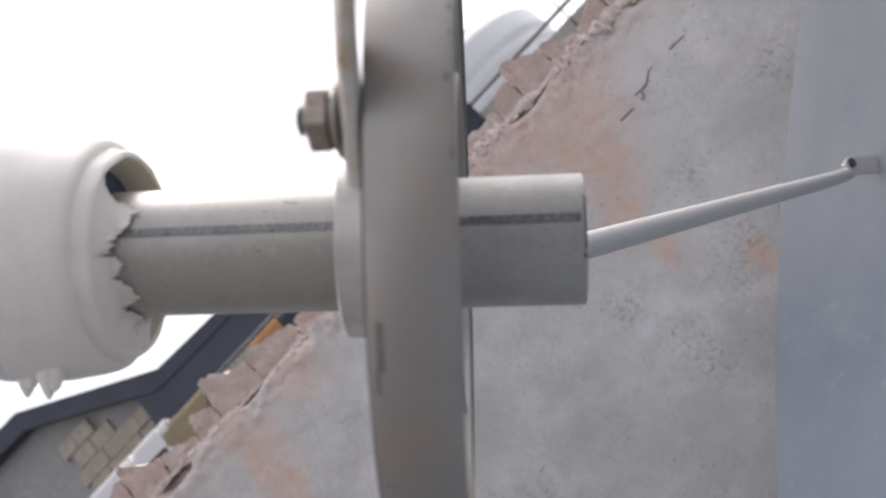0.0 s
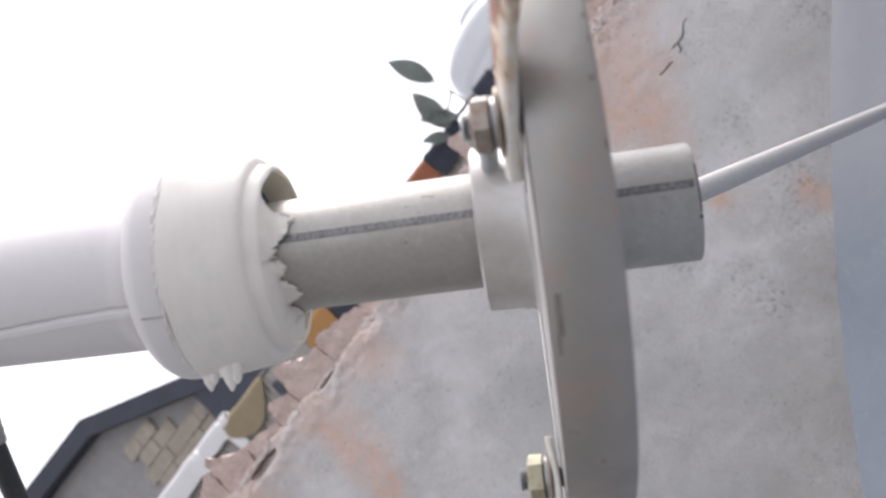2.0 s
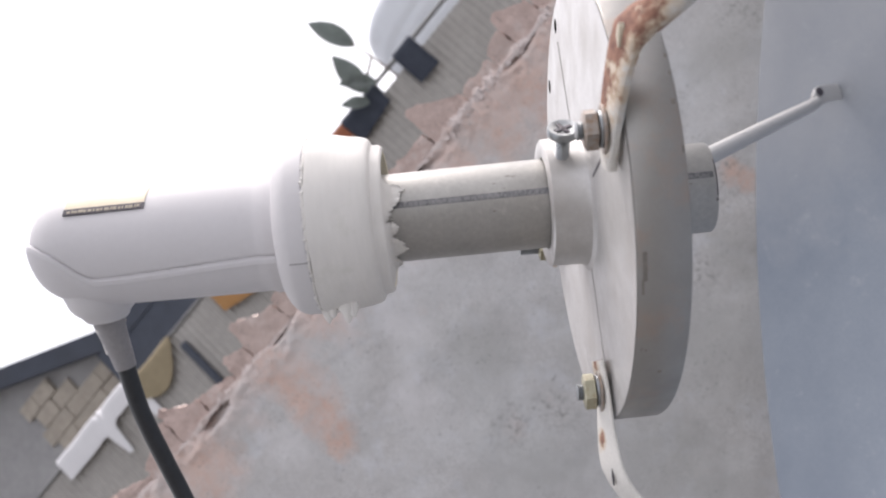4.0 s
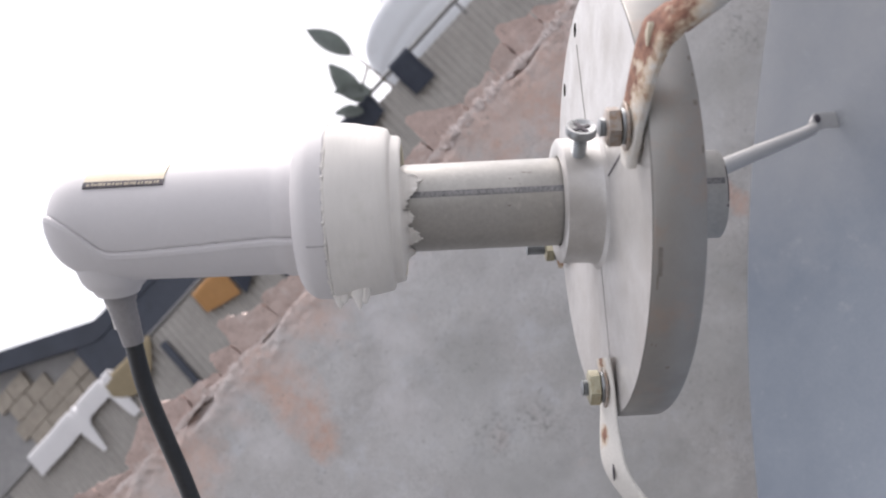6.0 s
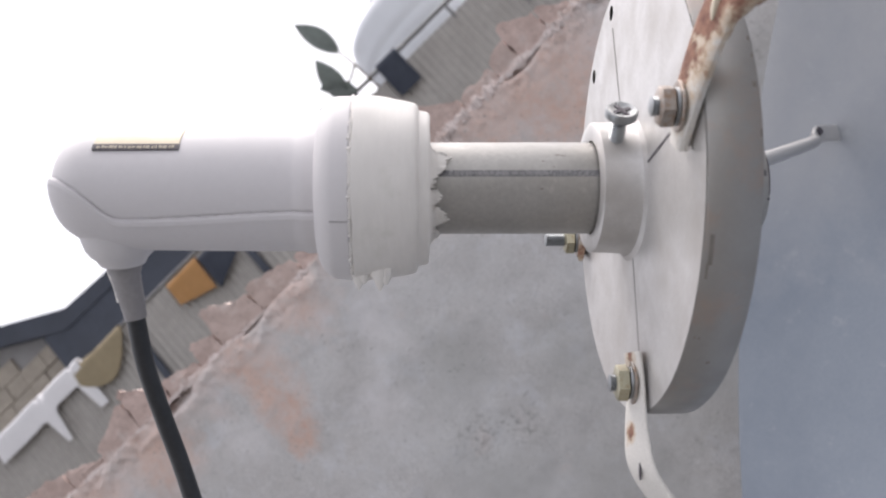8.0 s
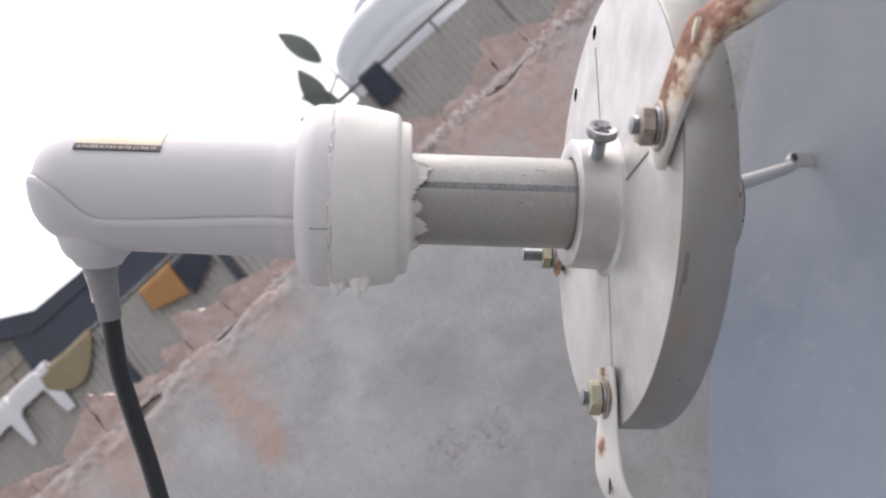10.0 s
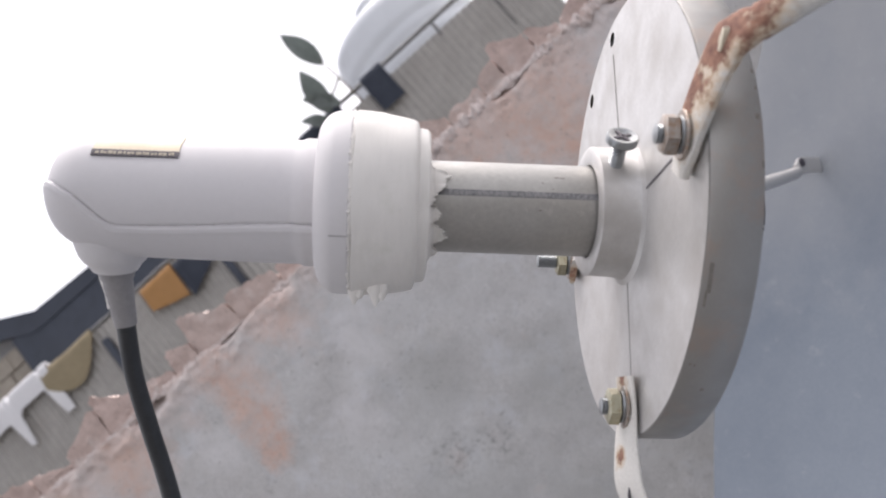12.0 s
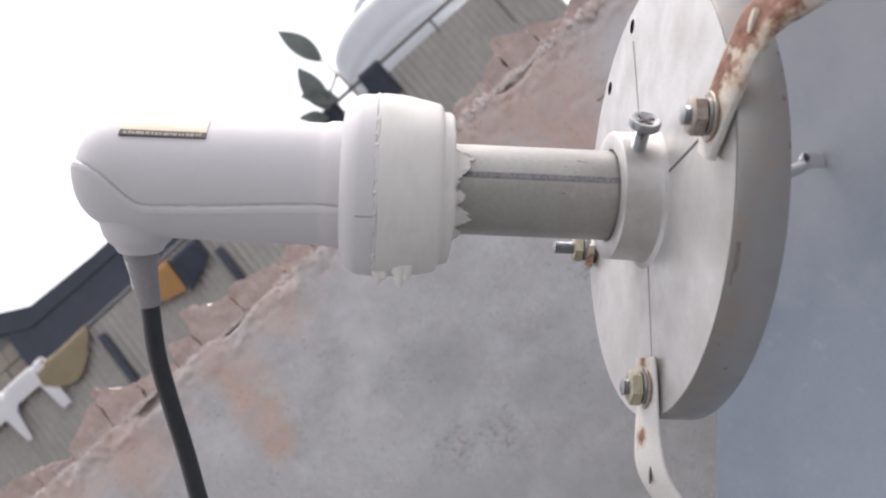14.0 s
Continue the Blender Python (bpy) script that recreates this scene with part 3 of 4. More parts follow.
def plate_with_holes():
    """The ring's flat face, pierced by round holes, 2 mm thick."""
    holes = [(0.0900, radians(a)) for a in (72.6, 45.4, 15)]
    nr, na = 28, 240
    bm = bmesh.new()
    for x in (0.0, 0.002):
        vs = [[bm.verts.new((x, (0.027 + (RING_R - 0.0005 - 0.027) * i / nr) * math.cos(2 * math.pi * j / na), (0.027 + (RING_R - 0.0005 - 0.027) * i / nr) * math.sin(2 * math.pi * j / na))) for j in range(na)] for i in range(nr + 1)]
        for i in range(nr):
            for j in range(na):
                quad = (vs[i][j], vs[i + 1][j], vs[i + 1][(j + 1) % na], vs[i][(j + 1) % na])
                c = sum((v.co for v in quad), Vector()) / 4
                if all(math.hypot(c.y - r * math.cos(a), c.z - r * math.sin(a)) > 0.0034 for r, a in holes):
                    bm.faces.new(quad)
        for r, a in holes:
            o = Vector((x, r * math.cos(a), r * math.sin(a)))
            for ring in vs:
                for v in ring:
                    if any(f for f in v.link_faces) and len(v.link_faces) < 4 and (v.co - o).length < 0.0062:
                        v.co = o + (v.co - o).normalized() * 0.0036
    loose = [v for v in bm.verts if not v.link_faces]
    bmesh.ops.delete(bm, geom=loose, context="VERTS")
    return moved(bm, PLATE)


def hexagon(x0, x1, r, chamfer=0.12):
    rings = []
    for x, k in ((x0, 1 - chamfer), (x0 + (x1 - x0) * 0.12, 1.0), (x1 - (x1 - x0) * 0.12, 1.0), (x1, 1 - chamfer)):
        rings.append([(x, k * r * math.cos(math.pi * i / 3), k * r * math.sin(math.pi * i / 3)) for i in range(6)])
    return rings_to_mesh(rings)


def threaded(x0, x1, r, pitch=0.0011):
    prof = [(x0, r * 0.6), (x0 + 0.0006, r)]
    x = x0 + 0.0008
    while x < x1:
        prof += [(x, r), (x + pitch * 0.5, r * 0.84)]
        x += pitch
    return lathe(prof + [(x1, r)], 20)


def ring_bolt(parent, y, z, tip, nut, label, strap=-0.0032, turned=14):
    """A bolt through the ring's face and a strap of the given front, with its washers and nut."""
    face = -0.0552 - 0.0612 * y
    at = Matrix.Translation((face, y, z))
    bolt = part("bolt", moved(threaded(tip - face, 0.006, 0.0036), at), ZINC, parent, label)
    part("washer", moved(lathe([(strap - 0.0011, 0.0037), (strap - 0.0012, 0.0086), (strap - 0.0009, 0.0090), (strap - 0.0001, 0.0090), (strap, 0.0037)], 32, loop=True), at), BRASS_RUST, bolt)
    part("spring_washer", moved(lathe([(strap - 0.0023, 0.0038), (strap - 0.0022, 0.0066), (strap - 0.0013, 0.0068), (strap - 0.0013, 0.0038)], 28, loop=True), at), ZINC, bolt)
    part("nut", moved(hexagon(strap - 0.0078, strap - 0.0023, 0.0076, 0.16), at @ Euler((radians(turned), 0, 0)).to_matrix().to_4x4()), nut, bolt)


def scalar_ring():
    e = thing("scalar_ring", (-0.045, 0, 0), "round grey cast-aluminium feed ring with a clamping collar", "feed ring", FEED)
    part("face_plate", plate_with_holes(), ALU, e, "dull aluminium plate with drilled holes")
    rim = [(0.0, RING_R - 0.002), (0.0004, RING_R - 0.0004), (0.001, RING_R), (RING_W - 0.001, RING_R), (RING_W, RING_R - 0.0006), (RING_W, RING_R - 0.0025), (0.002, RING_R - 0.0025)]
    part("rim", moved(lathe(rim, 128, loop=True), PLATE), RIM_ALU, e, "brushed aluminium rim")
    for x0, x1, a, b in ((0.0021, 0.0036, -21.5, -15.2), (0.0017, 0.0025, -24.5, -21.0), (0.0170, 0.0184, 14.2, 15.4), (0.0179, 0.0188, 25.2, 26.2), (0.0181, 0.0188, 21.0, 21.8), (0.0020, 0.0029, -38.9, -38.3), (0.0038, 0.0044, -39.2, -38.5), (0.0184, 0.0190, 4.0, 5.5), (0.0095, 0.0110, -46.6, -45.8)):
        part("scratch", moved(curved_patch(x0, x1, radians(a), radians(b), RING_R - 0.0001, 0.00016, 3, 4), PLATE), SCRATCH, e)
    for r in (0.075, 0.052):
        part("inner_ring", moved(lathe([(0.002, r), (RING_W - 0.001, r), (RING_W - 0.001, r - 0.002), (0.002, r - 0.002)], 96, loop=True), PLATE), ALU, e)
    collar = [(-0.0172, 0.0205), (-0.0176, 0.022), (-0.0176, 0.0272), (-0.0168, 0.0283), (-0.0035, 0.0287), (-0.0012, 0.0296), (0.0, 0.032), (0.002, 0.032), (0.012, 0.0225), (0.012, 0.0205)]
    part("collar", moved(lathe(collar, 96, loop=True), PLATE), ALU, e, "grey cast collar clamped on the pipe")
    for a in (166.5, 258, 72.6):
        c, s = math.cos(radians(a)), math.sin(radians(a))
        part("casting_line", moved(box((0.0004, 0.050, 0.0009 if a < 200 and a > 100 else 0.0006), (0, 0, 0)), PLATE @ Matrix.Translation((-0.0001, 0.0565 * c, 0.0565 * s)) @ Euler((radians(a), 0, 0)).to_matrix().to_4x4()), LABEL_HOLE_DARK if 100 < a < 200 else SCRIBE, e)
    ring_bolt(e, -0.0855, 0.019, -0.0653, BRASS_RUST, "zinc bolt with a brownish nut", -0.0048, 20)
    ring_bolt(e, -0.018, -0.083, -0.068, BRASS, "zinc bolt with a yellow-zinc nut")
    ring_bolt(e, 0.0885, -0.0185, -0.082, BRASS, "long zinc bolt with a yellow-zinc nut")
    # clamping screw in the collar, head up, with a cross recess
    up = Matrix.Translation((-0.0645, -0.0215, 0.0175)) @ Vector((0.05, -0.66, 0.75)).to_track_quat("X", "Z").to_matrix().to_4x4()
    screw = part("clamp_screw", moved(threaded(0.0, 0.0125, 0.0032, 0.0012), up), ZINC, e, "zinc cross-head clamping screw")
    part("head", moved(lathe([(0.0108, 0.0032), (0.0110, 0.0060), (0.0116, 0.0066), (0.0142, 0.0067), (0.0150, 0.0062), (0.0150, 0.0050), (0.0143, 0.0040), (0.0142, 0.0010)], 40), up), ZINC, screw)
    # dark bars put the cross slot's shade into colour
    for a in (0, 90):
        part("recess", moved(box((0.0012, 0.0082, 0.0019), (0, 0, 0), 0.0002), up @ Matrix.Translation((0.0141, 0, 0)) @ Euler((radians(a + 25), 0, 0)).to_matrix().to_4x4()), LABEL_HOLE_DARK, screw)
    return e


def on_pipe(r, phi, x):
    return (x, -r * math.cos(phi), r * math.sin(phi))


def curved_patch(x0, x1, p0, p1, r, h, nx=24, npz=10):
    """A thin sheet that hugs the pipe's skin, h thick."""
    lo = [[on_pipe(r, p0 + (p1 - p0) * j / npz, x0 + (x1 - x0) * i / nx) for j in range(npz + 1)] for i in range(nx + 1)]
    hi = [[on_pipe(r + h, p0 + (p1 - p0) * j / npz, x0 + (x1 - x0) * i / nx) for j in range(npz + 1)] for i in range(nx + 1)]
    return rings_to_mesh([a + b[::-1] for a, b in zip(lo, hi)])


def feed_pipe():
    e = thing("feed_pipe", (-0.07, 0, 0), "grey pipe with a dark printed line, held in the feed ring", "pipe", FEED)
    prof = [(-0.165, 0.0200), (-0.0005, 0.0200), (0.0, 0.0197), (0.0, 0.0183), (-0.0008, 0.0180), (-0.165, 0.0180)]
    part("tube", lathe(prof, 96, loop=True), GREY_PIPE, e)
    phi = radians(12)
    part("printed_line", curved_patch(-0.150, -0.0015, phi - 0.068, phi + 0.068, 0.01995, 0.00018, 60, 3), INK, e, "dark printed line, faded in places")
    for x0, x1, a, b in ((-0.0890, -0.0872, 37.6, 38.6), (-0.0868, -0.0846, 36.8, 37.4), (-0.0950, -0.0938, 28.0, 28.8), (-0.0958, -0.0946, -7.4, -6.2), (-0.0892, -0.0880, 13.4, 16.2), (-0.0905, -0.0895, 20.0, 20.8), (-0.0120, -0.0108, 2.0, 3.2), (-0.0128, -0.0124, -12.0, -10.0)):
        part("scratch", curved_patch(x0, x1, radians(a), radians(b), 0.01995, 0.00016, 2, 2), SCRATCH, e)
    # thin near-black strips along the pipe's end
    part("dark_edge", curved_patch(-0.0006, -0.0001, radians(-14), radians(32), 0.0197, 0.00036, 3, 14), LABEL_HOLE_DARK, e, "dark edge of the pipe's end")
    part("dark_edge", curved_patch(-0.0010, -0.0001, radians(-21), radians(-18), 0.0197, 0.00036, 3, 4), LABEL_HOLE_DARK, e)
    rnd = random.Random(4)
    x = -0.134
    while x < -0.092:
        w = rnd.uniform(0.0012, 0.0028)
        part("print_mark", curved_patch(x, x + w, phi - 0.036, phi + 0.036, 0.0201, 0.00012, 2, 2), FADED, e)
        x += w + rnd.uniform(0.0006, 0.0015)
    x = -0.026
    while x < -0.004:
        w = rnd.uniform(0.001, 0.0022)
        part("print_mark", curved_patch(x, x + w, phi - 0.025, phi + 0.025, 0.0201, 0.00012, 2, 2), FADED, e)
        x += w + rnd.uniform(0.0006, 0.0014)


def seam_angle(x):
    """Where the housing's two halves meet: dips before the nose, then climbs over it."""
    if x > -0.271:
        return radians(-27 - 8.5 * smoothstep(-0.19, -0.271, x))
    return radians(-35.5 + 27 * smoothstep(-0.271, -0.290, x) + 21 * smoothstep(-0.284, -0.306, x))


def body_radius(x):
    if x > -0.196:
        return 0.0275
    r = 0.0259 + 0.0007 * smoothstep(-0.30, -0.2, x)
    if x < -0.2825:
        k = min(1, (-0.2825 - x) / 0.0240)
        r *= max(0.0, 1 - k ** 2.6) ** 0.5
    return r


def lnb_shell():
    rings = []
    xs = [-0.186 - 0.07 * i / 30 for i in range(30)] + [-0.256 - 0.0265 * i / 60 for i in range(61)] + [-0.2825 - 0.0238 * math.sin(math.pi / 2 * i / 48) for i in range(1, 49)]
    n = 320
    for x in xs:
        ring = []
        s = seam_angle(x)
        for i in range(n):
            a = -math.pi + 2 * math.pi * i / n
            r = body_radius(x)
            below = -math.pi - s < a < s
            d = min(abs(a - s), abs(a + math.pi + s)) * r
            r += (0.0004 if below else 0.0) - 0.0011 * math.exp(-(d / 0.0005) ** 2) + (0.0003 * math.exp(-((d - 0.0028) / 0.0009) ** 2) if below else 0)
            r *= 1 - 0.11 * smoothstep(-0.268, -0.300, x) * smoothstep(0.1, -0.7, math.sin(a))
            tip = smoothstep(-0.286, -0.302, x) * (0.0013 * smoothstep(0.06, -0.06, a - s if a > -math.pi / 2 else -math.pi - s - a) - 0.0006)
            ring.append((x - tip, -r * math.cos(a), r * math.sin(a) * (1.0 if a > s else 1.02)))
        rings.append(ring)
    return rings_to_mesh(rings)


TAPED = Matrix.Translation((-0.17, 0, 0)) @ Euler((0, 0, radians(2.2))).to_matrix().to_4x4() @ Matrix.Translation((0.17, 0, 0))


def ragged_bead():
    """The crimped tape edge beside the flange: an uneven bead that comes and goes."""
    rings = []
    n = 260
    for i in range(n):
        a = 2 * math.pi * i / n
        k = max(0.08, 0.55 + 0.9 * noise.noise((9 * math.cos(a), 9 * math.sin(a), 3)) + 0.8 * noise.noise((34 * math.cos(a), 34 * math.sin(a), 8)))
        w, h = 0.0007 * k + 0.0002, 0.0010 * k
        x = -0.1749 - 0.0005 * k + 0.0004 * noise.noise((20 * math.cos(a), 20 * math.sin(a), 1))
        rings.append([(x + w * math.cos(b), (0.0398 + h * math.sin(b)) * math.cos(a), (0.0398 + h * math.sin(b)) * math.sin(a)) for b in (2 * math.pi * j / 6 for j in range(6))])
    return rings_to_mesh(rings, loop=True)


def ragged_skirt():
    """A membrane of torn sealing tape that closes the wrap's mouth towards the pipe; its torn lobes lie on the pipe and curl at their tips."""
    n, m = 260, 14
    rings = []
    for i in range(n + 1):
        phi = radians(48 - 165 * i / n)
        deg = math.degrees(phi)
        lobe = sum(k * math.exp(-abs((deg - c + 2.0 * noise.noise((i * 0.07, 5, 0))) / w) ** 3) for c, w, k in ((24, 15, 0.9), (31, 5, 0.25), (-15, 8, 0.5), (-38, 9, 0.75), (-47, 6, 0.5), (-74, 9, 0.35)))
        reach = 0.0034 + 0.0058 * lobe + 0.0020 * noise.noise((i * 0.17, 3, 0)) + 0.0019 * noise.noise((i * 0.45, 3, 0)) + 0.0008 * noise.noise((i * 1.1, 3, 0)) - 0.0030 * smoothstep(36, 48, deg)
        curl = 0.0016 * max(0, noise.noise((i * 0.09, 17, 0))) * lobe
        lo, hi = [], []
        for j in range(m + 1):
            v = j / m
            d = reach * v
            r = 0.0322 - 0.0110 * smoothstep(-0.0010, 0.0040, d) + 0.0004 * noise.noise((i * 0.05, d * 300, 1)) + curl * v ** 3
            x = -0.1436 + d - 0.0008 * math.sin(math.pi * min(1, d / 0.004)) + 0.0003 * noise.noise((i * 0.08, d * 400, 4))
            r = max(r, 0.0209)
            lo.append(on_pipe(r - 0.0004, phi, x))
            hi.append(on_pipe(r + 0.0004, phi, x))
        rings.append(lo + hi[::-1])
    return rings_to_mesh(rings)


def drip(x, y, z, length, width, seed):
    prof = []
    for i in range(9):
        v = i / 8
        prof.append((v, width * (1 - v) ** 0.6 * (1 + 0.5 * noise.noise((v * 5, seed, 0))) + 0.0004))
    bm = lathe([(v * length, r) for v, r in prof], 14, wob=0.0007)
    return moved(bm, Matrix.Translation((x, y, z)) @ Euler((0, radians(90), 0)).to_matrix().to_4x4())


def lnb():
    e = thing("satellite_receiver_head", (-0.24, 0, 0), "white plastic satellite receiver head sealed with white tape", "receiver head", FEED)
    body = part("body", lnb_shell(), LNB_WHITE, e, "smooth white plastic housing with a moulded seam")
    boss = [(0.0, 0.0180), (0.004, 0.0170), (0.008, 0.0160), (0.0105, 0.0152), (0.013, 0.0136), (0.015, 0.0114), (0.0168, 0.0104), (0.0178, 0.0098), (0.0182, 0.0086), (0.0182, 0.004)]
    part("cable_boss", moved(lathe(boss, 48), Matrix.Translation((-0.2803, 0.004, -0.0155)) @ Euler((radians(18), 0, 0)).to_matrix().to_4x4() @ Euler((0, radians(90), 0)).to_matrix().to_4x4()), LNB_LOWER, body, "moulded outlet for the cable")
    flange = [(-0.1900, 0.0262), (-0.1902, 0.0310), (-0.1896, 0.0332), (-0.1884, 0.0354), (-0.1865, 0.0376), (-0.1842, 0.0391), (-0.1822, 0.0398), (-0.1760, 0.0400), (-0.1754, 0.0395), (-0.1752, 0.0265)]
    part("flange", moved(lathe(flange, 96, loop=True), TAPED), LNB_LOWER, e, "rounded white plastic front flange")
    part("crack", moved(curved_patch(-0.1832, -0.1753, radians(-25.8), radians(-25.3), 0.0396, 0.0005, 8, 2), TAPED), BOOT, e)
    # grey ring paints the shade between flange and tape
    part("gap_shade", moved(lathe([(-0.1754, 0.030), (-0.1754, 0.0391), (-0.1746, 0.0391), (-0.1746, 0.030)], 96, loop=True), TAPED), BOOT, e)
    wrap = [(-0.1746, 0.031), (-0.1749, 0.0396), (-0.1742, 0.0404), (-0.171, 0.0404), (-0.1675, 0.0400), (-0.163, 0.0397), (-0.158, 0.0390), (-0.1535, 0.0383), (-0.1500, 0.0374), (-0.1486, 0.0368), (-0.1479, 0.0358), (-0.1475, 0.0342), (-0.1466, 0.0338), (-0.1440, 0.0335), (-0.1430, 0.0328), (-0.1427, 0.0318), (-0.1432, 0.0310), (-0.150, 0.0308), (-0.165, 0.0306)]
    w = part("tape_wrap", moved(lathe(wrap, 128, loop=True, wob=0.0007), TAPED), TAPE, e, "thick white sealing tape wound in bands")
    part("tape_edge", moved(ragged_bead(), TAPED), TAPE, w, "crimped, ragged edge of the tape")
    part("lining", lathe([(-0.1430, 0.0316), (-0.152, 0.0300), (-0.160, 0.0295), (-0.160, 0.0210), (-0.1585, 0.0210), (-0.1575, 0.0285), (-0.151, 0.0292), (-0.1434, 0.0308)], 80, loop=True), CREAM, w, "cream inside of the sealed mouth")
    part("front_cap", lathe([(-0.1560, 0.0202), (-0.1535, 0.0202), (-0.1530, 0.0215), (-0.1530, 0.0280), (-0.1540, 0.0286), (-0.1560, 0.0286)], 64, loop=True), NAVY, w, "dark blue front cap")
    part("torn_edge", ragged_skirt(), TAPE, w, "torn, ragged white tape edge")
    for x, y, ln, wd, sd in ((-0.1725, -0.011, 0.0080, 0.0038, 1), (-0.1700, -0.013, 0.0055, 0.0032, 5), (-0.1632, -0.015, 0.0085, 0.0040, 9), (-0.1605, -0.016, 0.0060, 0.0032, 3), (-0.1662, -0.013, 0.0032, 0.0030, 13)):
        part("drip", drip(x, y + 0.002, -0.0318, ln + 0.0046, wd, sd), TAPE, w)
    # label over the top of the housing
    r = 0.0267
    label = part("label", curved_patch(-0.2820, -0.2465, radians(36), radians(66), r - 0.0006, 0.0007, 20, 10), GOLD, body, "small gold label with a dark lower band")
    part("label_band", curved_patch(-0.2822, -0.2462, radians(31), radians(38), r - 0.0006, 0.0008, 20, 4), LABEL_HOLE_DARK, body)
    rnd = random.Random(9)
    x = -0.2805
    while x < -0.2490:
        wdt = rnd.uniform(0.0007, 0.0024)
        part("print_mark", curved_patch(x, x + wdt, radians(rnd.uniform(32.3, 33)), radians(rnd.uniform(35, 36.4)), r, 0.0003, 2, 2), LABEL_MARK, body)
        x += wdt + rnd.uniform(0.0002, 0.0008)


def coax():
    e = thing("coaxial_cable", (-0.281, 0, -0.035), "black coaxial cable with grey rubber boot at the receiver head", "cable", FEED)
    boot = curve_points([(-0.2803, 0.0105, -0.0325), (-0.2793, 0.0125, -0.041), (-0.2781, 0.0150, -0.049), (-0.2768, 0.0172, -0.0575)], 5)
    sz = [(0.0072, 0.0072), (0.0076, 0.0076), (0.0074, 0.0074), (0.0064, 0.0064), (0.0066, 0.0066)] + [(0.0062 - 0.00013 * i + 0.0002 * (i % 2), 0.0062 - 0.00013 * i + 0.0002 * (i % 2)) for i in range(len(boot) - 5)]
    b = part("boot", sweep(boot, sz, (0, 1, 0), 24), BOOT, e, "weathered grey rubber boot")
    bead = curve_points([(-0.2868, 0.0075, -0.0315), (-0.2863, 0.0095, -0.037), (-0.2845, 0.0115, -0.043), (-0.2832, 0.013, -0.050)], 4)
    part("sealant", sweep(bead, [(0.0008 + 0.0005 * abs(noise.noise((i * 0.9, 3, 0))), 0.0009) for i in range(len(bead))], (0, 1, 0), 10), TAPE, b, "dried smear of white sealant")
    pts = curve_points([(-0.2770, 0.0170, -0.0565), (-0.2748, 0.0255, -0.080), (-0.2690, 0.034, -0.105), (-0.2592, 0.042, -0.139), (-0.236, 0.05, -0.22), (-0.175, 0.04, -0.42), (-0.02, -0.02, -0.70), (0.20, -0.08, -0.98), (0.375, -0.11, -1.255)], 10)
    part("jacket", sweep(pts, [(0.0043, 0.0043)] * len(pts), (0, 1, 0), 18), RUBBER, e)


# ---- beyond the wall ----
def corrugated(x0, x1, z0, z1, pitch=0.075, depth=0.008):
    n = int((x1 - x0) / pitch * 8)
    rows = []
    for off in (0.0, 0.0015):
        rows.append([(x0 + (x1 - x0) * i / n, depth * math.sin(2 * math.pi * (x1 - x0) * i / n / pitch) + off) for i in range(n + 1)])
    ring = rows[0] + rows[1][::-1]
    return rings_to_mesh([[(x, y, z0) for x, y in ring], [(x, y, z1) for x, y in ring]])


def parapet_house():
    e = thing("neighbour_house", (-4, 7.5, 0), "neighbouring roof terrace with a grey corrugated-sheet parapet", "house")
    part("wall", box((11.4, 4.0, 3.1), (-4.2, 9.6, 1.55), 0.02), HOUSE, e, "grey rendered house wall", False)
    x = -9.9
    while x < 1.4:
        w = min(0.9, 1.48 - x)
        part("sheet", moved(corrugated(x, x + w + 0.03, 2.6, (4.15 if x + w < 0 else 4.05) + 0.02 * noise.noise((x, 0, 0))), Matrix.Translation((0, 7.5, 0))), SHEET, e)
        x += 0.9
    part("rail", sweep([(-9.9, 7.5, 4.17), (-4, 7.5, 4.17), (1.48, 7.5, 4.17)], [(0.022, 0.022)] * 3, (0, 0, 1), 10), RAIL_STEEL, e, "dark steel top rail")
    for px in (-9.8, -8, -6.2, -4.4, -2.6, -0.8, 0.5, 1.46):
        part("rail_post", sweep([(px, 7.5, 4.0), (px, 7.5, 4.17)], [(0.016, 0.016)] * 2, (1, 0, 0), 8), RAIL_STEEL, e)
    for px, top in ((-3.82, 4.0), (-2.40, 3.86)):
        part("strut", box((0.07, 0.05, top - 2.9), (px, 7.45, (top + 2.9) / 2), 0.008), ROOF_DARK, e, "dark upright strut on the sheets")
    part("rod", sweep([(1.06, 7.5, 3.6), (1.085, 7.5, 4.62)], [(0.009, 0.009)] * 2, (1, 0, 0), 8), RAIL_STEEL, e, "thin upright rod")


def water_tank():
    e = thing("water_tank", (0.33, 9.2, 3.1), "white ribbed plastic water tank on the neighbouring terrace", "water tank")
    c = (0.27, 9.2)
    prof = [(3.1, 0.82), (3.8, 0.82)]
    for i in range(6):
        z = 3.85 + 0.17 * i
        prof += [(z, 0.82), (z + 0.05, 0.834), (z + 0.11, 0.834), (z + 0.16, 0.82)]
    prof += [(4.98, 0.82), (5.07, 0.79), (5.14, 0.70), (5.21, 0.56), (5.27, 0.42), (5.33, 0.30), (5.35, 0.26)]
    bm = lathe(prof, 56)
    bm = moved(bm, Matrix.Translation((c[0], c[1], 0)) @ Euler((0, radians(-90), 0)).to_matrix().to_4x4())
    part("tank", bm, TANK_WHITE, e)
    lid = moved(lathe([(5.34, 0.27), (5.40, 0.27), (5.44, 0.24), (5.45, 0.05)], 40), Matrix.Translation((c[0], c[1], 0)) @ Euler((0, radians(-90), 0)).to_matrix().to_4x4())
    part("lid", lid, TANK_WHITE, e)


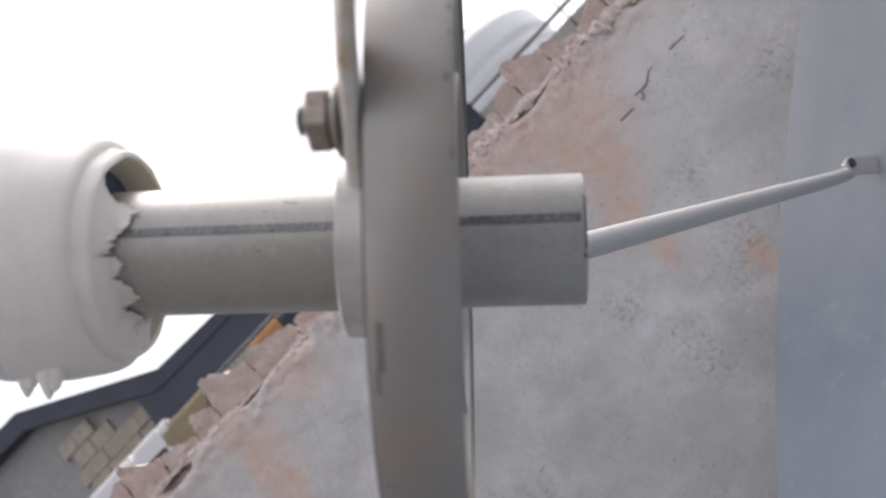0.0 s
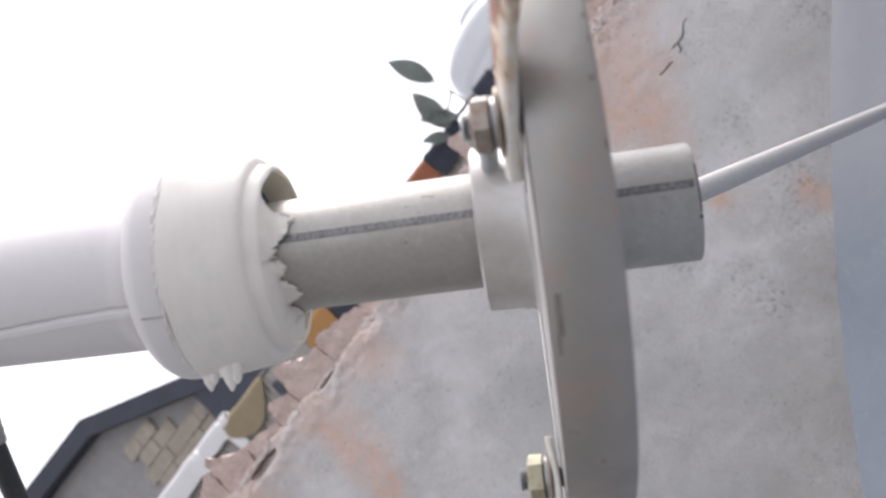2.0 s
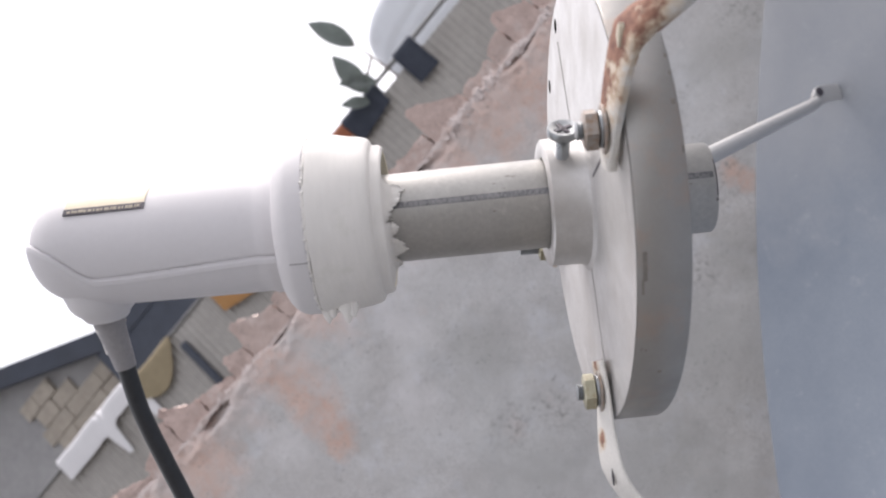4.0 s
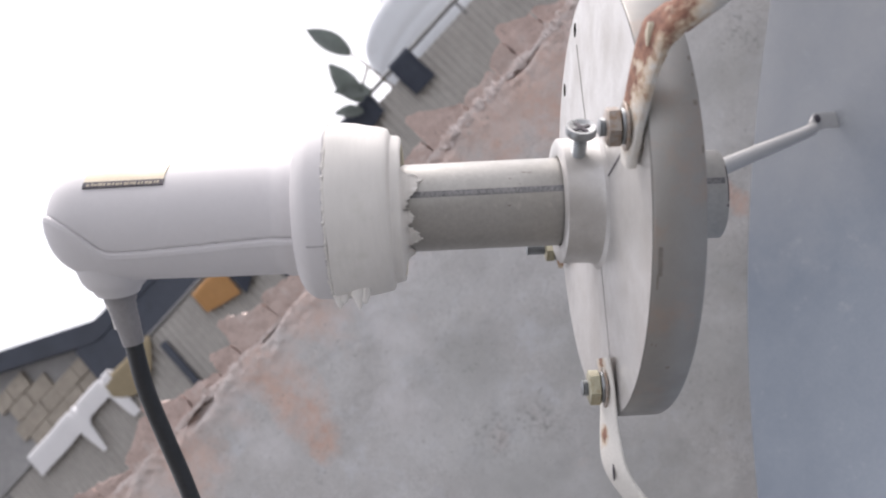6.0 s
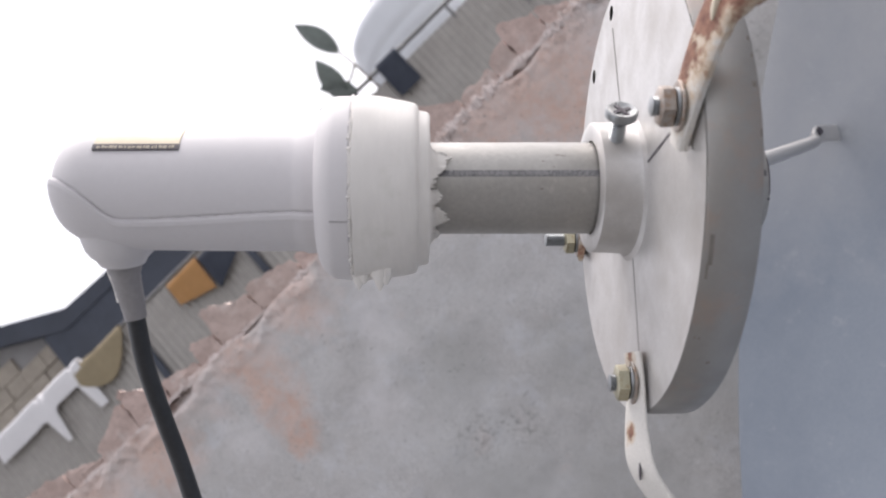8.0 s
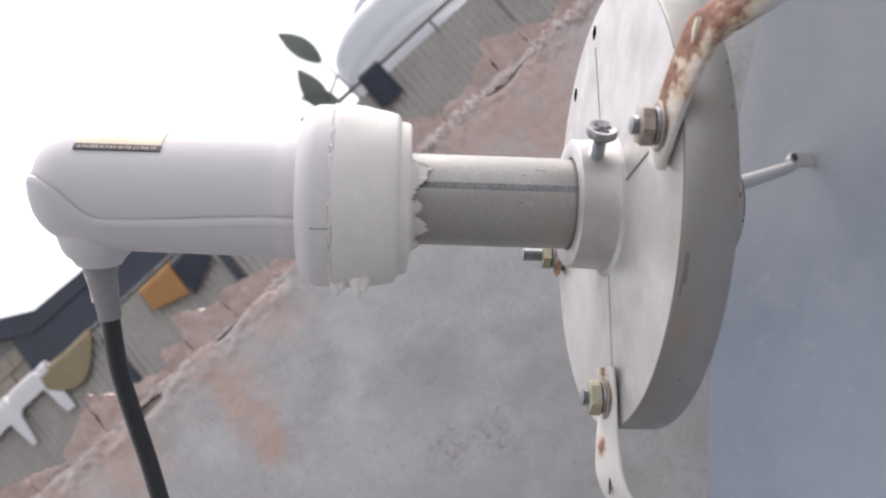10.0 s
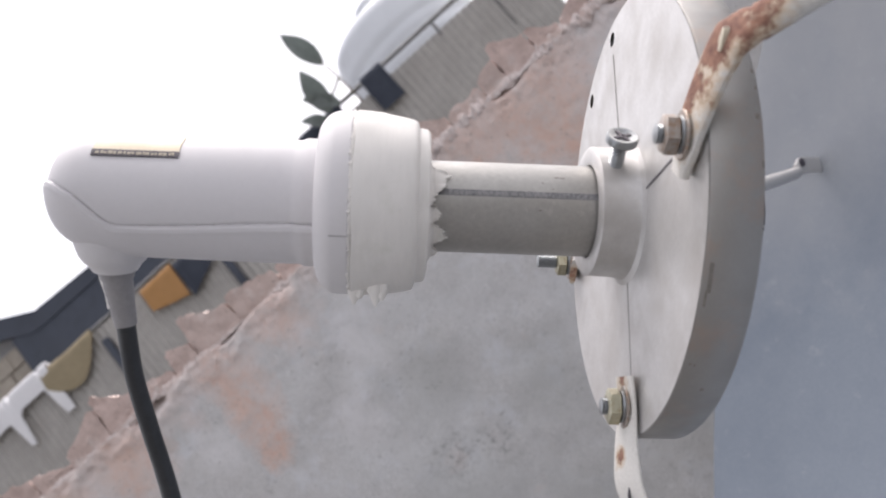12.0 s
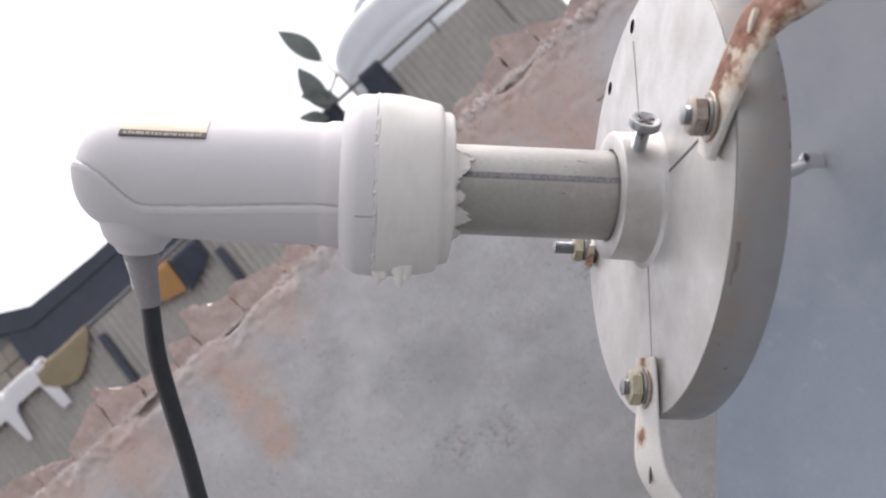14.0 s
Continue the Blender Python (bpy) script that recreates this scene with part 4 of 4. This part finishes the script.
def draped(name, label, material, x0, x1, front, back, seed, ztop=4.2):
    """A cloth hung over the rail: front(u) is how far it hangs down on the near side."""
    e = thing(name, ((x0 + x1) / 2, 7.5, ztop), label, "cloth", None, "cloths on the parapet rail")
    n, m = 26, 26
    rings = []
    for i in range(n + 1):
        u = i / n
        x = x0 + (x1 - x0) * u
        f = front(u)
        lo, hi = [], []
        for j in range(m + 1):
            s = -back + (f + back) * j / m
            fold = 0.02 * noise.noise((x * 5, seed, 0)) + 0.012 * noise.noise((x * 14, seed, s))
            y = 7.5 - 0.045 * math.tanh(s / 0.05) - fold * min(1, abs(s) * 4) - (0.02 if s > 0 else 0)
            z = ztop + 0.01 - math.sqrt(s * s + 0.0006) + 0.012 * noise.noise((x * 3, seed, 4))
            lo.append((x + 0.02 * noise.noise((s * 4, seed, x)), y, z))
            hi.append((x + 0.02 * noise.noise((s * 4, seed, x)), y - 0.006, z + 0.004))
        rings.append(lo + hi[::-1])
    part("cloth", rings_to_mesh(rings), material, e)


def leaf_blade(base, tip, width, face, bend=0.05):
    """A pointed leaf with a fold along its midrib."""
    b, t, f = Vector(base), Vector(tip), Vector(face)
    d = t - b
    side = d.cross(f).normalized()
    up = side.cross(d).normalized()
    bm = bmesh.new()
    rows = []
    for i in range(11):
        u = i / 10
        w = width * (math.sin(math.pi * min(1, u * 0.93 + 0.05)) ** 0.8) * (1 - 0.35 * u)
        mid = b + d * u + up * bend * math.sin(math.pi * u) * d.length
        rows.append([bm.verts.new(mid + side * w * k + up * abs(k) * w * 0.3) for k in (-1, -0.5, 0, 0.5, 1)])
    for a, c in zip(rows, rows[1:]):
        for k in range(4):
            bm.faces.new((a[k], a[k + 1], c[k + 1], c[k]))
    bmesh.ops.solidify(bm, geom=bm.faces[:], thickness=0.004)
    return bm


def plant():
    e = thing("plant", (-0.42, 7.85, 3.1), "leafy plant with broad pointed dark leaves by the parapet", "plant")
    stem = curve_points([(-0.42, 7.85, 3.1), (-0.44, 7.75, 3.8), (-0.46, 7.5, 4.12), (-0.47, 7.3, 4.32), (-0.50, 7.3, 4.49), (-0.56, 7.3, 4.75), (-0.63, 7.3, 4.97), (-0.73, 7.3, 5.40)], 5)
    part("stem", sweep(stem, [(0.014 - 0.00032 * i, 0.014 - 0.00032 * i) for i in range(len(stem))], (0, 1, 0), 8), STEM, e)
    part("twig", sweep(curve_points([(-0.47, 7.32, 4.30), (-0.58, 7.33, 4.24), (-0.72, 7.35, 4.20)], 5), [(0.012, 0.012)] * 11, (0, 1, 0), 8), STEM, e)
    for b, t, w in (((-0.50, 7.3, 4.49), (-0.625, 7.28, 4.97), 0.115), ((-0.74, 7.35, 4.12), (-0.705, 7.28, 4.58), 0.125), ((-0.62, 7.35, 4.12), (-0.86, 7.28, 4.36), 0.10), ((-0.80, 7.36, 4.05), (-1.00, 7.3, 4.22), 0.08)):
        part("leaf", leaf_blade(b, t, w, (0.1, -1, 0.3)), LEAF, e)


def prism(outline, y0, y1):
    bm = bmesh.new()
    a = [bm.verts.new((x, y0, z)) for x, z in outline]
    b = [bm.verts.new((x, y1, z)) for x, z in outline]
    n = len(a)
    bm.faces.new(a)
    bm.faces.new(b[::-1])
    for i in range(n):
        bm.faces.new((a[i], a[(i + 1) % n], b[(i + 1) % n], b[i]))
    return bm


def gable_house():
    e = thing("gable_house", (-6.5, 12, 0), "house with stone-clad gable and dark roof edge", "house")
    part("wall", prism([(-10.5, 0), (-4.2, 0), (-4.2, 4.6), (-5.7, 5.62), (-7.5, 6.62), (-9.2, 6.62), (-10.5, 5.8)], 10.05, 14), HOUSE, e, "grey rendered gable", False)
    part("roof_edge", prism([(-10.6, 6.0), (-9.15, 6.92), (-7.52, 6.86), (-5.45, 5.74), (-4.42, 5.68), (-3.10, 5.66), (-3.12, 5.48), (-4.55, 5.50), (-5.62, 5.52), (-7.56, 6.58), (-9.12, 6.64), (-10.6, 5.75)], 9.8, 14.2), ROOF_DARK, e, "dark roofing along the gable", False)
    part("roof", prism([(-5.95, 5.66), (-4.42, 5.64), (-3.15, 5.62), (-2.75, 5.1), (-2.3, 4.3), (-2.2, 2.6), (-6.0, 2.6)], 9.82, 14.1), ROOF_DARK, e, "dark sheet roof", False)
    rnd = random.Random(3)
    z = 3.48
    row = 0
    while z < 6.5:
        h = 0.24
        x = -7.45 + (0.12 if row % 2 else 0)
        while x < -6.1:
            w = rnd.uniform(0.24, 0.40)
            if z + h < 6.60 - (x + w + 7.5) * 0.555 - 0.04:
                part("stone", box((w - 0.008, 0.07, h - 0.008), (x + w / 2, 10.02 + rnd.uniform(-0.012, 0.012), z + h / 2), 0.012), STONE, e, "", False)
            x += w
        z += h
        row += 1


ground()
wall = plaster_wall()
for i, (a, b, zl, zr) in enumerate(FRAGMENTS):
    part("brick", brick_fragment(a, b, zl, zr, i * 3.7), BRICK, wall)
part("mortar_bed", mortar_ridge(), MORTAR, wall, "crumbling pale mortar under the broken bricks")
parapet_house()
water_tank()
draped("navy_cloth", "small square dark navy cloth hung over the parapet rail", CLOTH_NAVY, -0.36, -0.11, lambda u: 0.43, 0.3, 2.0, 4.22)
draped("navy_cloth", "dark navy cloth bunched over the rail beside a plant", CLOTH_NAVY, -1.12, -0.66, lambda u: 0.34 - 0.06 * u, 0.3, 23.0, 4.2)
draped("rust_cloth", "rust-red cloth hung over the parapet rail", CLOTH_RED, -1.66, -1.14, lambda u: 0.48, 0.3, 5.0, 4.18)
draped("orange_cloth", "orange cloth hung over the parapet rail", CLOTH_ORANGE, -3.26, -2.87, lambda u: 0.28 + 0.12 * u, 0.3, 8.0, 4.14)
draped("navy_cloth", "small dark navy cloth hung beside an orange one", CLOTH_NAVY, -2.84, -2.50, lambda u: 0.42 - 0.15 * u, 0.3, 17.0, 4.12)
draped("ochre_cloth", "ochre cloth hung over the parapet rail", CLOTH_OCHRE, -4.57, -3.90, lambda u: 0.06 + 0.33 * math.sin(math.pi * min(1, 0.15 + u * 0.8)), 0.3, 11.0, 4.2)
draped("white_cloth", "white cloth hung unevenly over the parapet rail", CLOTH_WHITE, -5.72, -4.45, lambda u: 0.30 + (0.33 if u > 0.9 else 0) - (0.05 if u > 0.62 else 0) + (0.3 if 0.52 < u < 0.6 else 0), 0.3, 14.0, 4.27)
plant()
gable_house()
dish()
scalar_ring()
feed_pipe()
lnb()
coax()
